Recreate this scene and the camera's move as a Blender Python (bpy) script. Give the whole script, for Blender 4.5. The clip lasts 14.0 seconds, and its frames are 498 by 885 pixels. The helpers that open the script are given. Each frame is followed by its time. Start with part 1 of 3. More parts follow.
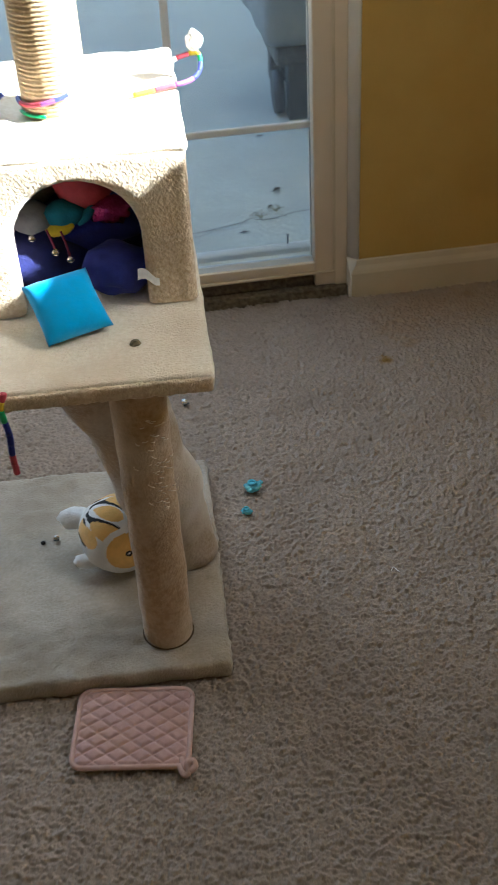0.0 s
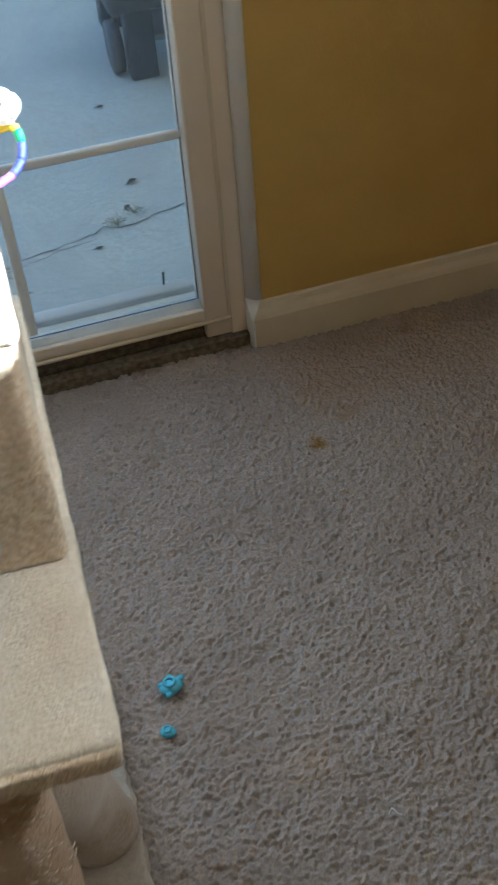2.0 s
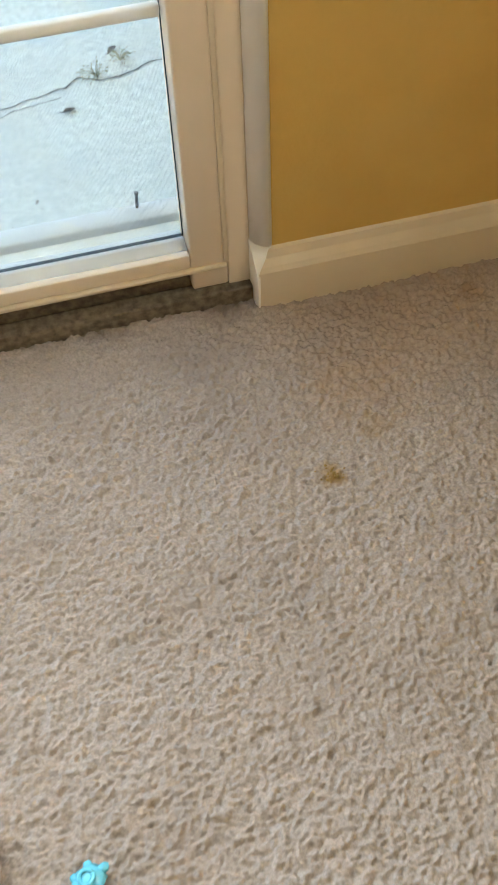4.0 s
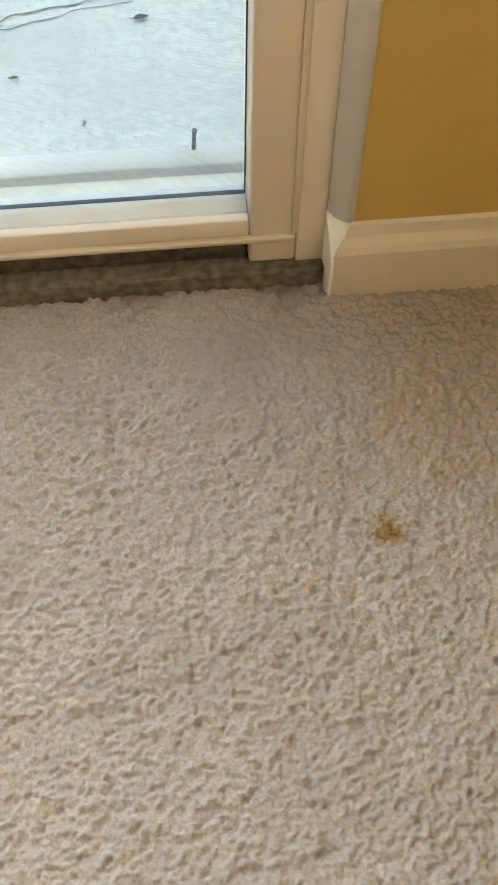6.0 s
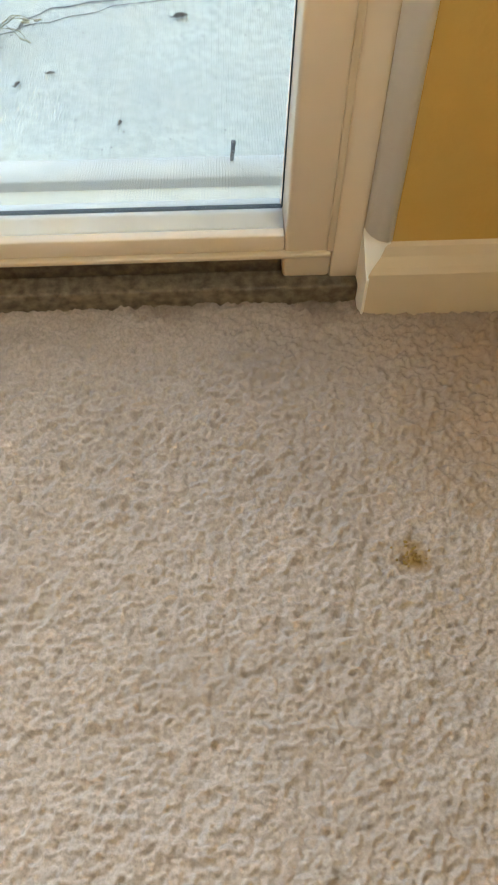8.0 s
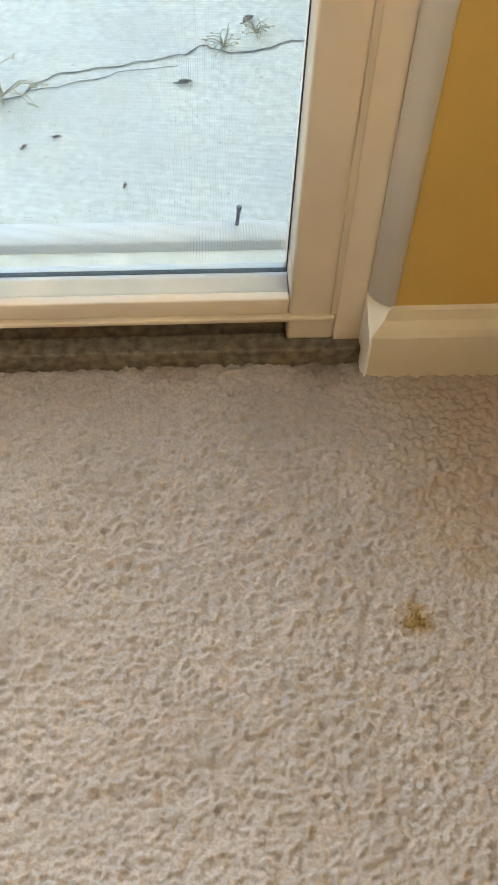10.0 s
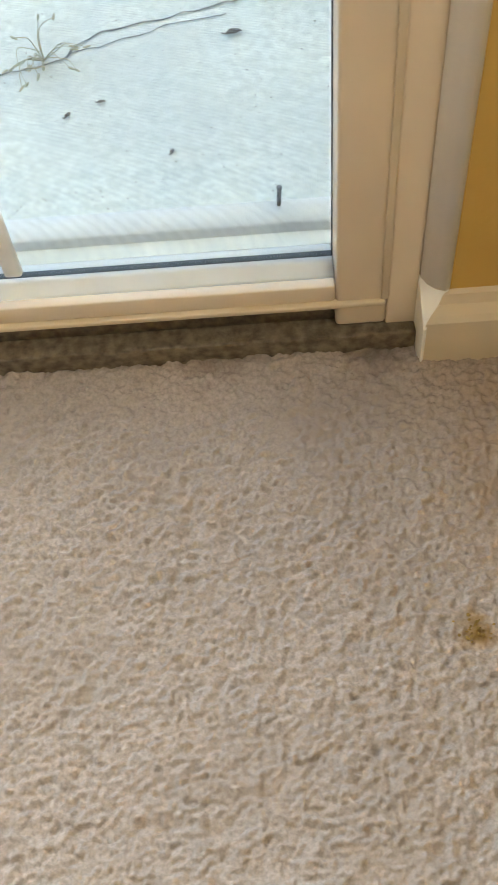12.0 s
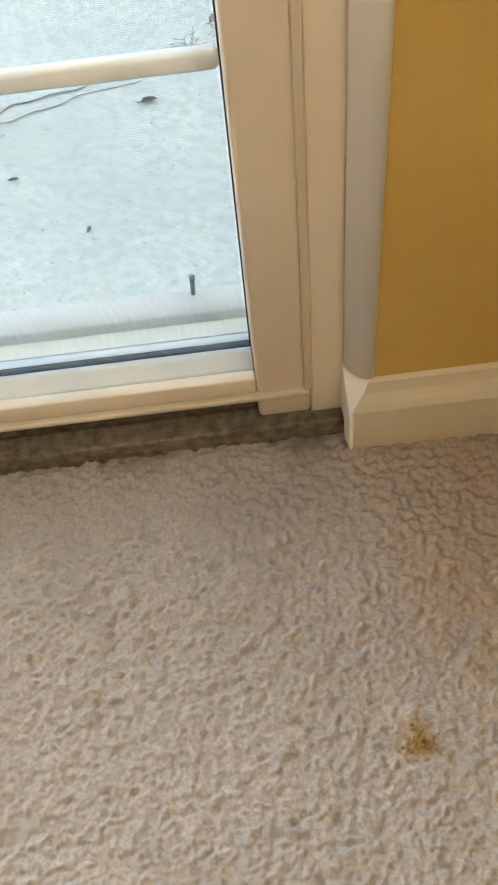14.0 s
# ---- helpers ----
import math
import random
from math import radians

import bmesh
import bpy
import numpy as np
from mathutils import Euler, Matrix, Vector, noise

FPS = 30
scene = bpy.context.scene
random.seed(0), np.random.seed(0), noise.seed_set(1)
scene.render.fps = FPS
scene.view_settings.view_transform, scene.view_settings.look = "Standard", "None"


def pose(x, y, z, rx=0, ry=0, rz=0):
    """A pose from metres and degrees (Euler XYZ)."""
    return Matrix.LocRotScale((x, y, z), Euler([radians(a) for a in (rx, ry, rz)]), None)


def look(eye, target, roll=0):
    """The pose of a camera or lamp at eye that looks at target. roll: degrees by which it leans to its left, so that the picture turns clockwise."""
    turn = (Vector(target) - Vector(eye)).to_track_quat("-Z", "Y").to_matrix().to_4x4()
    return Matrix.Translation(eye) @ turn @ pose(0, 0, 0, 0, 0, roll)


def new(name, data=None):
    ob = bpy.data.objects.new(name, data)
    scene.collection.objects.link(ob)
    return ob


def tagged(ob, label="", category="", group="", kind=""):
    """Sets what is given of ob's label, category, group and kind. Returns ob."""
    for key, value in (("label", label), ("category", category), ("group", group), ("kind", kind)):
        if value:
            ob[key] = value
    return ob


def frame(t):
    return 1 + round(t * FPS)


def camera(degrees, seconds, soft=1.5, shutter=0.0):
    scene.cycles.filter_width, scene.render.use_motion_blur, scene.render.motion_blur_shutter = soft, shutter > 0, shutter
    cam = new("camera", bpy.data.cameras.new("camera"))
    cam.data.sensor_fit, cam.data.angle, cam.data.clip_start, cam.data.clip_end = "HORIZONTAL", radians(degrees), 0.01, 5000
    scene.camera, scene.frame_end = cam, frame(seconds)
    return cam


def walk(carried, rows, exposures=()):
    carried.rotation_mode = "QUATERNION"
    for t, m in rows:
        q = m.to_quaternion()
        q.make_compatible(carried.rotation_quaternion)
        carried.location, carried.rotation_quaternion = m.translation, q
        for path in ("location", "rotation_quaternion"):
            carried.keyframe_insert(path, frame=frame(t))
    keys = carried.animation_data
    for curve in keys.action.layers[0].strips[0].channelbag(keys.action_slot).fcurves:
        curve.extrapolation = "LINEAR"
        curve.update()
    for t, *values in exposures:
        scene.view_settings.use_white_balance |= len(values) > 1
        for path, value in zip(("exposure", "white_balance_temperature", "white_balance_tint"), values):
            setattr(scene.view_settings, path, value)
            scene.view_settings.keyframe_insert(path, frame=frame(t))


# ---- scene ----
cam = camera(25.0, 14.0, shutter=0.4)
PATH = [
    (0, (1.162, 0.116, 1.409), (1.341, 1.694, 0.192), -3.5),
    (0.5, (1.099, 0.372, 1.36), (1.424, 1.843, 0.045), -2.4),
    (1, (1.115, 0.574, 1.361), (1.49, 1.933, -0.058), -2.3),
    (1.5, (1.162, 0.723, 1.308), (1.565, 2.166, -0.016), -2.3),
    (2, (1.252, 0.873, 1.3), (1.627, 2.291, -0.06), -4.9),
    (2.5, (1.34, 1.039, 1.264), (1.71, 2.311, -0.235), -7.2),
    (2.7, (1.345, 1.081, 1.275), (1.7, 2.366, -0.215), -6.4),
    (4.8, (1.516, 1.66, 0.985), (1.682, 2.722, -0.701), 0.1),
    (5, (1.516, 1.68, 0.957), (1.663, 2.753, -0.725), 0.9),
    (5.5, (1.524, 1.691, 0.93), (1.674, 2.768, -0.748), 0.5),
    (6, (1.526, 1.705, 0.93), (1.658, 2.771, -0.758), 1.3),
    (6.5, (1.519, 1.742, 0.908), (1.663, 2.79, -0.789), 2.7),
    (7, (1.511, 1.769, 0.912), (1.62, 2.735, -0.836), 4.7),
    (7.5, (1.507, 1.768, 0.922), (1.623, 2.743, -0.821), 4.7),
    (8, (1.513, 1.739, 0.943), (1.623, 2.779, -0.761), 2.9),
    (10.5, (1.501, 1.746, 0.956), (1.628, 2.867, -0.695), 3.7),
    (11, (1.517, 1.789, 0.968), (1.601, 2.851, -0.725), 0.7),
    (11.5, (1.518, 1.808, 0.948), (1.568, 2.858, -0.753), -0.4),
    (12, (1.564, 1.845, 0.948), (1.496, 2.839, -0.786), -7.2),
    (12.5, (1.609, 1.883, 0.943), (1.535, 2.833, -0.816), -9.7),
    (13, (1.584, 1.889, 0.947), (1.471, 2.876, -0.789), -9.2),
    (13.5, (1.609, 1.903, 0.963), (1.541, 2.907, -0.765), -9.5),
    (14, (1.609, 1.931, 0.933), (1.605, 2.959, -0.783), -7.1),
]
EXPOSURES = [(0.0, 2.75, 5400, 4), (0.6, 2.9, 5400, 5), (1.05, 2.8, 5400, 4), (1.5, 2.3, 5250, 3), (2.1, 2.95, 5050, 3), (2.7, 4.15, 5200, 3), (4.8, 4.2, 6150, 3), (14.0, 4.2, 6200, 5)]
walk(cam, [(t, look(eye, target, roll)) for t, eye, target, roll in PATH], EXPOSURES)

# ---- light ----
SUN_WAY = Vector((0.80, -0.23, 0.57)).normalized()      # towards the sun
world = bpy.data.worlds.new("sky")
scene.world = world
world.use_nodes = True
wn = world.node_tree
sky = wn.nodes.new("ShaderNodeTexSky")
sky.sky_type = "NISHITA"
sky.sun_disc = False
sky.sun_elevation = math.asin(SUN_WAY.z)
sky.sun_rotation = math.atan2(SUN_WAY.x, SUN_WAY.y)
sky.dust_density = 6.0
sky.ozone_density = 0.3
wn.links.new(sky.outputs[0], wn.nodes["Background"].inputs[0])
wn.nodes["Background"].inputs[1].default_value = 0.085
sun = new("sun", bpy.data.lights.new("sun", "SUN"))
sun.data.energy, sun.data.angle, sun.data.color = 5.0, radians(0.53), (1.0, 0.95, 0.86)
sun.matrix_world = look(SUN_WAY * 20, (0, 0, 0))


def window_light(name, eye, target, width, height, watts):
    """Area lamp set in an opening, besides the sky's own light."""
    lamp = new(name, bpy.data.lights.new(name, "AREA"))
    lamp.data.shape, lamp.data.size, lamp.data.size_y, lamp.data.energy = "RECTANGLE", width, height, watts
    lamp.data.color = (0.96, 1.0, 0.97)
    lamp.matrix_world = look(eye, target)


# added fill at the unseen east window, brightens platform, wall and trim
window_light("fill_light_east", (2.46, 1.28, 1.95), (0, 1.28, 1.5), 0.80, 0.56, 0.8)
window_light("window_light_door", (0.6, 2.64, 1.36), (0.6, 1.0, 1.1), 2.0, 0.86, 3.2)


# ---- materials ----
def hexless(r, g, b):
    return (r, g, b, 1.0)


def material(name, colour, rough=0.8, second=None, scale=40.0, bump=0.0, bump_scale=200.0, metal=0.0, sheen=0.0,
             contrast=(0.35, 0.65), coarse=None, coarse_scale=6.0, spec=0.5, transmission=0.0, stretch=(1, 1, 1), vary=0.0):
    """Colour with a fine grain, a coarse mottling and a bump, in object metres."""
    m = bpy.data.materials.new(name)
    m.use_nodes = True
    nt = m.node_tree
    b = nt.nodes["Principled BSDF"]
    b.inputs["Roughness"].default_value = rough
    b.inputs["Metallic"].default_value = metal
    b.inputs["Specular IOR Level"].default_value = spec
    b.inputs["Sheen Weight"].default_value = sheen
    b.inputs["Transmission Weight"].default_value = transmission
    b.inputs["Base Color"].default_value = hexless(*colour)
    geo = nt.nodes.new("ShaderNodeNewGeometry")
    mapping = nt.nodes.new("ShaderNodeMapping")
    mapping.inputs["Scale"].default_value = stretch
    nt.links.new(geo.outputs["Position"], mapping.inputs["Vector"])
    out = None
    if second:
        n = nt.nodes.new("ShaderNodeTexNoise")
        n.inputs["Scale"].default_value, n.inputs["Detail"].default_value = scale, 4.0
        nt.links.new(mapping.outputs[0], n.inputs["Vector"])
        ramp = nt.nodes.new("ShaderNodeMapRange")
        ramp.inputs["From Min"].default_value, ramp.inputs["From Max"].default_value = contrast
        nt.links.new(n.outputs["Fac"], ramp.inputs["Value"])
        mix = nt.nodes.new("ShaderNodeMix")
        mix.data_type = "RGBA"
        mix.inputs["A"].default_value, mix.inputs["B"].default_value = hexless(*colour), hexless(*second)
        nt.links.new(ramp.outputs[0], mix.inputs["Factor"])
        out = mix.outputs["Result"]
        if coarse:
            n2 = nt.nodes.new("ShaderNodeTexNoise")
            n2.inputs["Scale"].default_value, n2.inputs["Detail"].default_value = coarse_scale, 3.0
            nt.links.new(mapping.outputs[0], n2.inputs["Vector"])
            r2 = nt.nodes.new("ShaderNodeMapRange")
            r2.inputs["From Min"].default_value, r2.inputs["From Max"].default_value = 0.45, 0.75
            nt.links.new(n2.outputs["Fac"], r2.inputs["Value"])
            mix2 = nt.nodes.new("ShaderNodeMix")
            mix2.data_type = "RGBA"
            mix2.inputs["B"].default_value = hexless(*coarse)
            nt.links.new(out, mix2.inputs["A"])
            nt.links.new(r2.outputs[0], mix2.inputs["Factor"])
            out = mix2.outputs["Result"]
        nt.links.new(out, b.inputs["Base Color"])
    if bump:
        nb = nt.nodes.new("ShaderNodeTexNoise")
        nb.inputs["Scale"].default_value, nb.inputs["Detail"].default_value = bump_scale, 3.0
        nt.links.new(mapping.outputs[0], nb.inputs["Vector"])
        bp = nt.nodes.new("ShaderNodeBump")
        bp.inputs["Strength"].default_value, bp.inputs["Distance"].default_value = 1.0, bump
        nt.links.new(nb.outputs["Fac"], bp.inputs["Height"])
        nt.links.new(bp.outputs[0], b.inputs["Normal"])
    return m


def tint_spots(m, spots):
    """Round stains and tints with soft, ragged edges: (x, y, radius, colour, strength)."""
    nt = m.node_tree
    b = nt.nodes["Principled BSDF"]
    link = b.inputs["Base Color"].links[0]
    out = link.from_socket
    geo = nt.nodes.new("ShaderNodeNewGeometry")
    n = nt.nodes.new("ShaderNodeTexNoise")
    n.inputs["Scale"].default_value, n.inputs["Detail"].default_value = 55.0, 4.0
    nt.links.new(geo.outputs["Position"], n.inputs["Vector"])
    for x, y, radius, colour, strength in spots:
        d = nt.nodes.new("ShaderNodeVectorMath")
        d.operation = "DISTANCE"
        d.inputs[1].default_value = (x, y, 0)
        nt.links.new(geo.outputs["Position"], d.inputs[0])
        add = nt.nodes.new("ShaderNodeMath")
        add.operation = "MULTIPLY_ADD"
        add.inputs[1].default_value = radius * 1.6
        nt.links.new(n.outputs["Fac"], add.inputs[0])
        nt.links.new(d.outputs["Value"], add.inputs[2])
        r = nt.nodes.new("ShaderNodeMapRange")
        r.inputs["From Min"].default_value, r.inputs["From Max"].default_value = radius * 2.0, radius * 1.0
        r.inputs["To Max"].default_value = strength
        nt.links.new(add.outputs[0], r.inputs["Value"])
        mix = nt.nodes.new("ShaderNodeMix")
        mix.data_type = "RGBA"
        mix.inputs["B"].default_value = hexless(*colour)
        nt.links.new(out, mix.inputs["A"])
        nt.links.new(r.outputs[0], mix.inputs["Factor"])
        out = mix.outputs["Result"]
    nt.links.new(out, b.inputs["Base Color"])


CARPET = material("carpet_pile", (0.318, 0.253, 0.206), 0.95, (0.420, 0.342, 0.284), 300.0, 0.0005, 500.0, spec=0.05,
                  coarse=(0.318, 0.250, 0.200), coarse_scale=4.0)
YELLOW = material("yellow_wall_paint", (0.54, 0.345, 0.085), 0.65, (0.575, 0.375, 0.10), 9.0, 0.0004, 160.0, spec=0.3)
PLAIN_WALL = material("pale_wall_paint", (0.62, 0.52, 0.36), 0.8, (0.66, 0.56, 0.40), 6.0, 0.0004, 150.0)
CEILING = material("ceiling_paint", (0.78, 0.77, 0.74), 0.9, (0.82, 0.81, 0.78), 20.0, 0.001, 90.0)
TRIM = material("cream_trim_paint", (0.66, 0.55, 0.395), 0.42, (0.69, 0.58, 0.425), 14.0, 0.0002, 120.0, coarse=(0.60, 0.49, 0.34), coarse_scale=5.0)
TRIM_WHITE = material("white_trim_paint", (0.86, 0.825, 0.76), 0.4, (0.89, 0.855, 0.80), 14.0, 0.0002, 120.0)
SASH = material("cream_door_vinyl", (0.72, 0.595, 0.445), 0.4, (0.75, 0.625, 0.475), 8.0, 0.00015, 90.0)
VINYL = material("white_vinyl", (0.83, 0.84, 0.83), 0.38, (0.78, 0.79, 0.78), 25.0, 0.0002, 80.0)
SILL = material("weathered_sill", (0.82, 0.80, 0.70), 0.55, (0.78, 0.76, 0.65), 22.0, 0.0004, 90.0, coarse=(0.60, 0.58, 0.46), coarse_scale=9.0)
GASKET = material("black_gasket", (0.02, 0.025, 0.03), 0.5)
SEAL = material("grey_seal", (0.07, 0.08, 0.085), 0.6, (0.11, 0.12, 0.12), 60.0)
DIRT = material("grimy_track", (0.10, 0.075, 0.05), 0.9, (0.22, 0.17, 0.11), 90.0, 0.001, 250.0)
DARK_GROUND = material("dark_ground", (0.05, 0.07, 0.03), 0.95, (0.08, 0.10, 0.045), 30.0, 0.004, 60.0)
CONCRETE = material("patio_concrete", (0.56, 0.565, 0.48), 0.9, (0.72, 0.725, 0.63), 90.0, 0.0010, 110.0, coarse=(0.52, 0.52, 0.46), coarse_scale=3.0)
CRACK = material("crack_dirt", (0.10, 0.09, 0.075), 0.95, (0.26, 0.25, 0.21), 70.0)
WEED = material("dry_weed", (0.42, 0.34, 0.20), 0.8, (0.30, 0.30, 0.17), 60.0)
LEAF = material("dead_leaf", (0.16, 0.13, 0.10), 0.8, (0.28, 0.23, 0.18), 80.0)
IRON = material("rusty_nail", (0.08, 0.09, 0.10), 0.5, (0.14, 0.12, 0.10), 200.0, metal=0.6)
BIN = material("grey_cover_cloth", (0.20, 0.21, 0.22), 0.7, (0.26, 0.27, 0.28), 12.0, 0.004, 14.0)
BIN_DARK = material("black_plastic", (0.035, 0.037, 0.04), 0.5, (0.05, 0.05, 0.055), 40.0)
PLUSH = material("cream_plush", (0.74, 0.64, 0.50), 0.95, (0.83, 0.74, 0.61), 160.0, 0.0022, 300.0, sheen=0.4, spec=0.1,
                 coarse=(0.66, 0.54, 0.40), coarse_scale=9.0)
SHAG = material("beige_shag", (0.60, 0.46, 0.30), 0.95, (0.78, 0.66, 0.50), 150.0, 0.0030, 260.0, sheen=0.4, spec=0.1,
                coarse=(0.66, 0.52, 0.36), coarse_scale=14.0)
# darker and greyer than PLUSH, with coarse darker blotches
DULL = material("dull_plush", (0.45, 0.385, 0.305), 0.95, (0.52, 0.45, 0.365), 150.0, 0.0022, 260.0, sheen=0.3, spec=0.1,
                  coarse=(0.31, 0.255, 0.195), coarse_scale=7.0)
RUBBED = material("rubbed_plush", (0.40, 0.27, 0.155), 0.95, (0.52, 0.375, 0.235), 130.0, 0.0022, 260.0, sheen=0.3, spec=0.1,
                  coarse=(0.66, 0.55, 0.42), coarse_scale=11.0)
# brown base takes in shade on the leaning post; pale patches are scuffs
SCUFFED = material("scuffed_plush", (0.42, 0.31, 0.21), 0.95, (0.52, 0.41, 0.30), 130.0, 0.0022, 260.0, sheen=0.3, spec=0.1,
                   coarse=(0.76, 0.70, 0.65), coarse_scale=7.0)
BRASS = material("tarnished_screw", (0.30, 0.24, 0.13), 0.4, (0.12, 0.09, 0.05), 300.0, 0.0005, 400.0, metal=0.7)
SISAL = material("sisal_rope", (0.55, 0.40, 0.22), 0.9, (0.70, 0.54, 0.34), 300.0, 0.0012, 500.0)


# ---- mesh helpers ----
def link_mesh(name, bm, mat, smooth=True):
    me = bpy.data.meshes.new(name)
    bm.to_mesh(me)
    bm.free()
    if smooth:
        me.polygons.foreach_set("use_smooth", [True] * len(me.polygons))
    me.materials.append(mat)
    return new(name, me)


def part(name, bm, mat, parent, label="", smooth=True):
    ob = link_mesh(name, bm, mat, smooth)
    ob.parent = parent
    if label:
        ob["label"] = label
    return ob


def thing(name, at, label, category, group="", kind="", turn=0.0):
    ob = new(name)
    ob.matrix_basis = pose(*at, 0, 0, turn)
    return tagged(ob, label, category, group, kind)


def box(x0, y0, z0, x1, y1, z1, bevel=0.0, segments=2):
    bm = bmesh.new()
    bmesh.ops.create_cube(bm, size=1.0)
    for v in bm.verts:
        v.co = Vector((x0 + (v.co.x + 0.5) * (x1 - x0), y0 + (v.co.y + 0.5) * (y1 - y0), z0 + (v.co.z + 0.5) * (z1 - z0)))
    if bevel:
        bmesh.ops.bevel(bm, geom=bm.edges[:], offset=bevel, segments=segments, profile=0.5, affect="EDGES")
    return bm


def extrude_profile(profile, axis, a, b):
    """A closed profile of (u, v) pairs swept from a to b along x ('x': u = y, v = z) or z ('z': u = x, v = y)."""
    bm = bmesh.new()
    def place(u, v, w):
        return (w, u, v) if axis == "x" else (u, v, w)
    first = [bm.verts.new(place(u, v, a)) for u, v in profile]
    last = [bm.verts.new(place(u, v, b)) for u, v in profile]
    n = len(profile)
    for i in range(n):
        bm.faces.new((first[i], first[(i + 1) % n], last[(i + 1) % n], last[i]))
    bm.faces.new(first[::-1])
    bm.faces.new(last)
    bmesh.ops.recalc_face_normals(bm, faces=bm.faces[:])
    return bm


def tube(points, radius, sides=10, closed_ends=True, taper=None):
    """A round tube along the points; taper gives a radius factor for each point."""
    bm = bmesh.new()
    rings = []
    pts = [Vector(p) for p in points]
    side = None
    for i, p in enumerate(pts):
        d = (pts[min(i + 1, len(pts) - 1)] - pts[max(i - 1, 0)]).normalized()
        if side is None:
            side = d.orthogonal().normalized()
        side = (side - d * side.dot(d)).normalized()
        up = d.cross(side)
        r = radius * (taper[i] if taper else 1.0)
        rings.append([bm.verts.new(p + (side * math.cos(a) + up * math.sin(a)) * r)
                      for a in (2 * math.pi * k / sides for k in range(sides))])
    for r0, r1 in zip(rings, rings[1:]):
        for k in range(sides):
            bm.faces.new((r0[k], r0[(k + 1) % sides], r1[(k + 1) % sides], r1[k]))
    if closed_ends:
        bm.faces.new(rings[0][::-1])
        bm.faces.new(rings[-1])
    bmesh.ops.recalc_face_normals(bm, faces=bm.faces[:])
    return bm


def smooth_path(points, steps=6):
    """Catmull-Rom points through the given ones."""
    p = [Vector(q) for q in points]
    p = [2 * p[0] - p[1]] + p + [2 * p[-1] - p[-2]]
    out = []
    for i in range(1, len(p) - 2):
        for k in range(steps):
            t = k / steps
            a, b, c, d = p[i - 1:i + 3]
            out.append(0.5 * (2 * b + (c - a) * t + (2 * a - 5 * b + 4 * c - d) * t * t + (3 * b - a - 3 * c + d) * t ** 3))
    return out + [p[-2]]


def roughen(bm, amount, scale, seed=0.0):
    """Uneven, padded-looking surface."""
    bm.normal_update()
    shift = Vector((seed, seed * 1.7, seed * 0.6))
    moves = [v.normal * (noise.noise(v.co * scale + shift) * amount) for v in bm.verts]
    for v, m in zip(bm.verts, moves):
        v.co += m


def padded(x0, y0, z0, x1, y1, z1, bevel, cell=0.012, amount=0.0015, scale=45.0, seed=0.0, creases=0.0):
    """A box padded with plush: rounded, finely divided, uneven."""
    bm = box(x0, y0, z0, x1, y1, z1, bevel, 3)
    for _ in range(7):
        longest = [e for e in bm.edges if e.calc_length() > cell * 1.7]
        if not longest:
            break
        bmesh.ops.subdivide_edges(bm, edges=longest, cuts=1, use_grid_fill=True)
    bmesh.ops.triangulate(bm, faces=[f for f in bm.faces if len(f.verts) > 4])
    roughen(bm, amount, scale, seed)
    if creases:         # a slack cover drawn into short folds
        bm.normal_update()
        for v, n in [(v, v.normal.copy()) for v in bm.verts]:
            p = Vector((v.co.x * 22, v.co.y * 30, v.co.z * 20))
            fold = 1 - abs(noise.noise(p + Vector((noise.noise(p * 0.6), 3, 0)) * 1.2)) * 4
            v.co += n * (creases * max(0.0, fold) * max(0.0, 0.35 + noise.noise(v.co * 5)))
    return bm


def pillow(w, h, thick, n=18, pinch=0.12):
    """A small stuffed square cushion in the x-y plane, with drawn-out corners."""
    bm = bmesh.new()
    rows = {}
    for s in (1, -1):
        for i in range(n + 1):
            for j in range(n + 1):
                u, v = 2 * i / n - 1, 2 * j / n - 1
                edge = abs(u) == 1 or abs(v) == 1
                if s == -1 and edge:
                    rows[s, i, j] = rows[1, i, j]
                    continue
                x = u * (1 - pinch * (1 - v * v) * abs(u) ** 3) * w / 2
                y = v * (1 - pinch * (1 - u * u) * abs(v) ** 3) * h / 2
                z = s * thick / 2 * ((1 - abs(u) ** 3) * (1 - abs(v) ** 3)) ** 0.5
                z += 0.03 * thick * noise.noise(Vector((u * 2.5, v * 2.5, s)))
                rows[s, i, j] = bm.verts.new((x, y, z))
        for i in range(n):
            for j in range(n):
                f = [rows[s, i, j], rows[s, i + 1, j], rows[s, i + 1, j + 1], rows[s, i, j + 1]]
                bm.faces.new(f if s == 1 else f[::-1])
    return bm


def moved(bm, m):
    bm.transform(m)
    return bm


def lump(rx, ry, rz, seed=0.0, amount=0.2, detail=3, scale=2.2):
    """A soft rounded lump."""
    bm = bmesh.new()
    bmesh.ops.create_icosphere(bm, subdivisions=detail, radius=1.0)
    for v in bm.verts:
        k = 1 + amount * noise.noise(v.co * scale + Vector((seed, seed, seed)))
        v.co = Vector((v.co.x * rx * k, v.co.y * ry * k, v.co.z * rz * k))
    return bm


# ---- structure ----
GX, WALL_Y, GLASS_Y = 1.62, 2.486, 2.541
ROOM_L, ROOM_R, ROOM_F, ROOM_H = -2.2, 2.45, -2.6, 2.9
DOOR_L = -0.42

def carpet_floor():
    """Carpet with its pile as real relief where the camera passes, plain beyond."""
    x0, x1, y0, y1, step = 0.78, 2.32, 0.88, 2.494, 0.0018
    nx, ny = round((x1 - x0) / step), round((y1 - y0) / step)
    rng = np.random.default_rng(5)
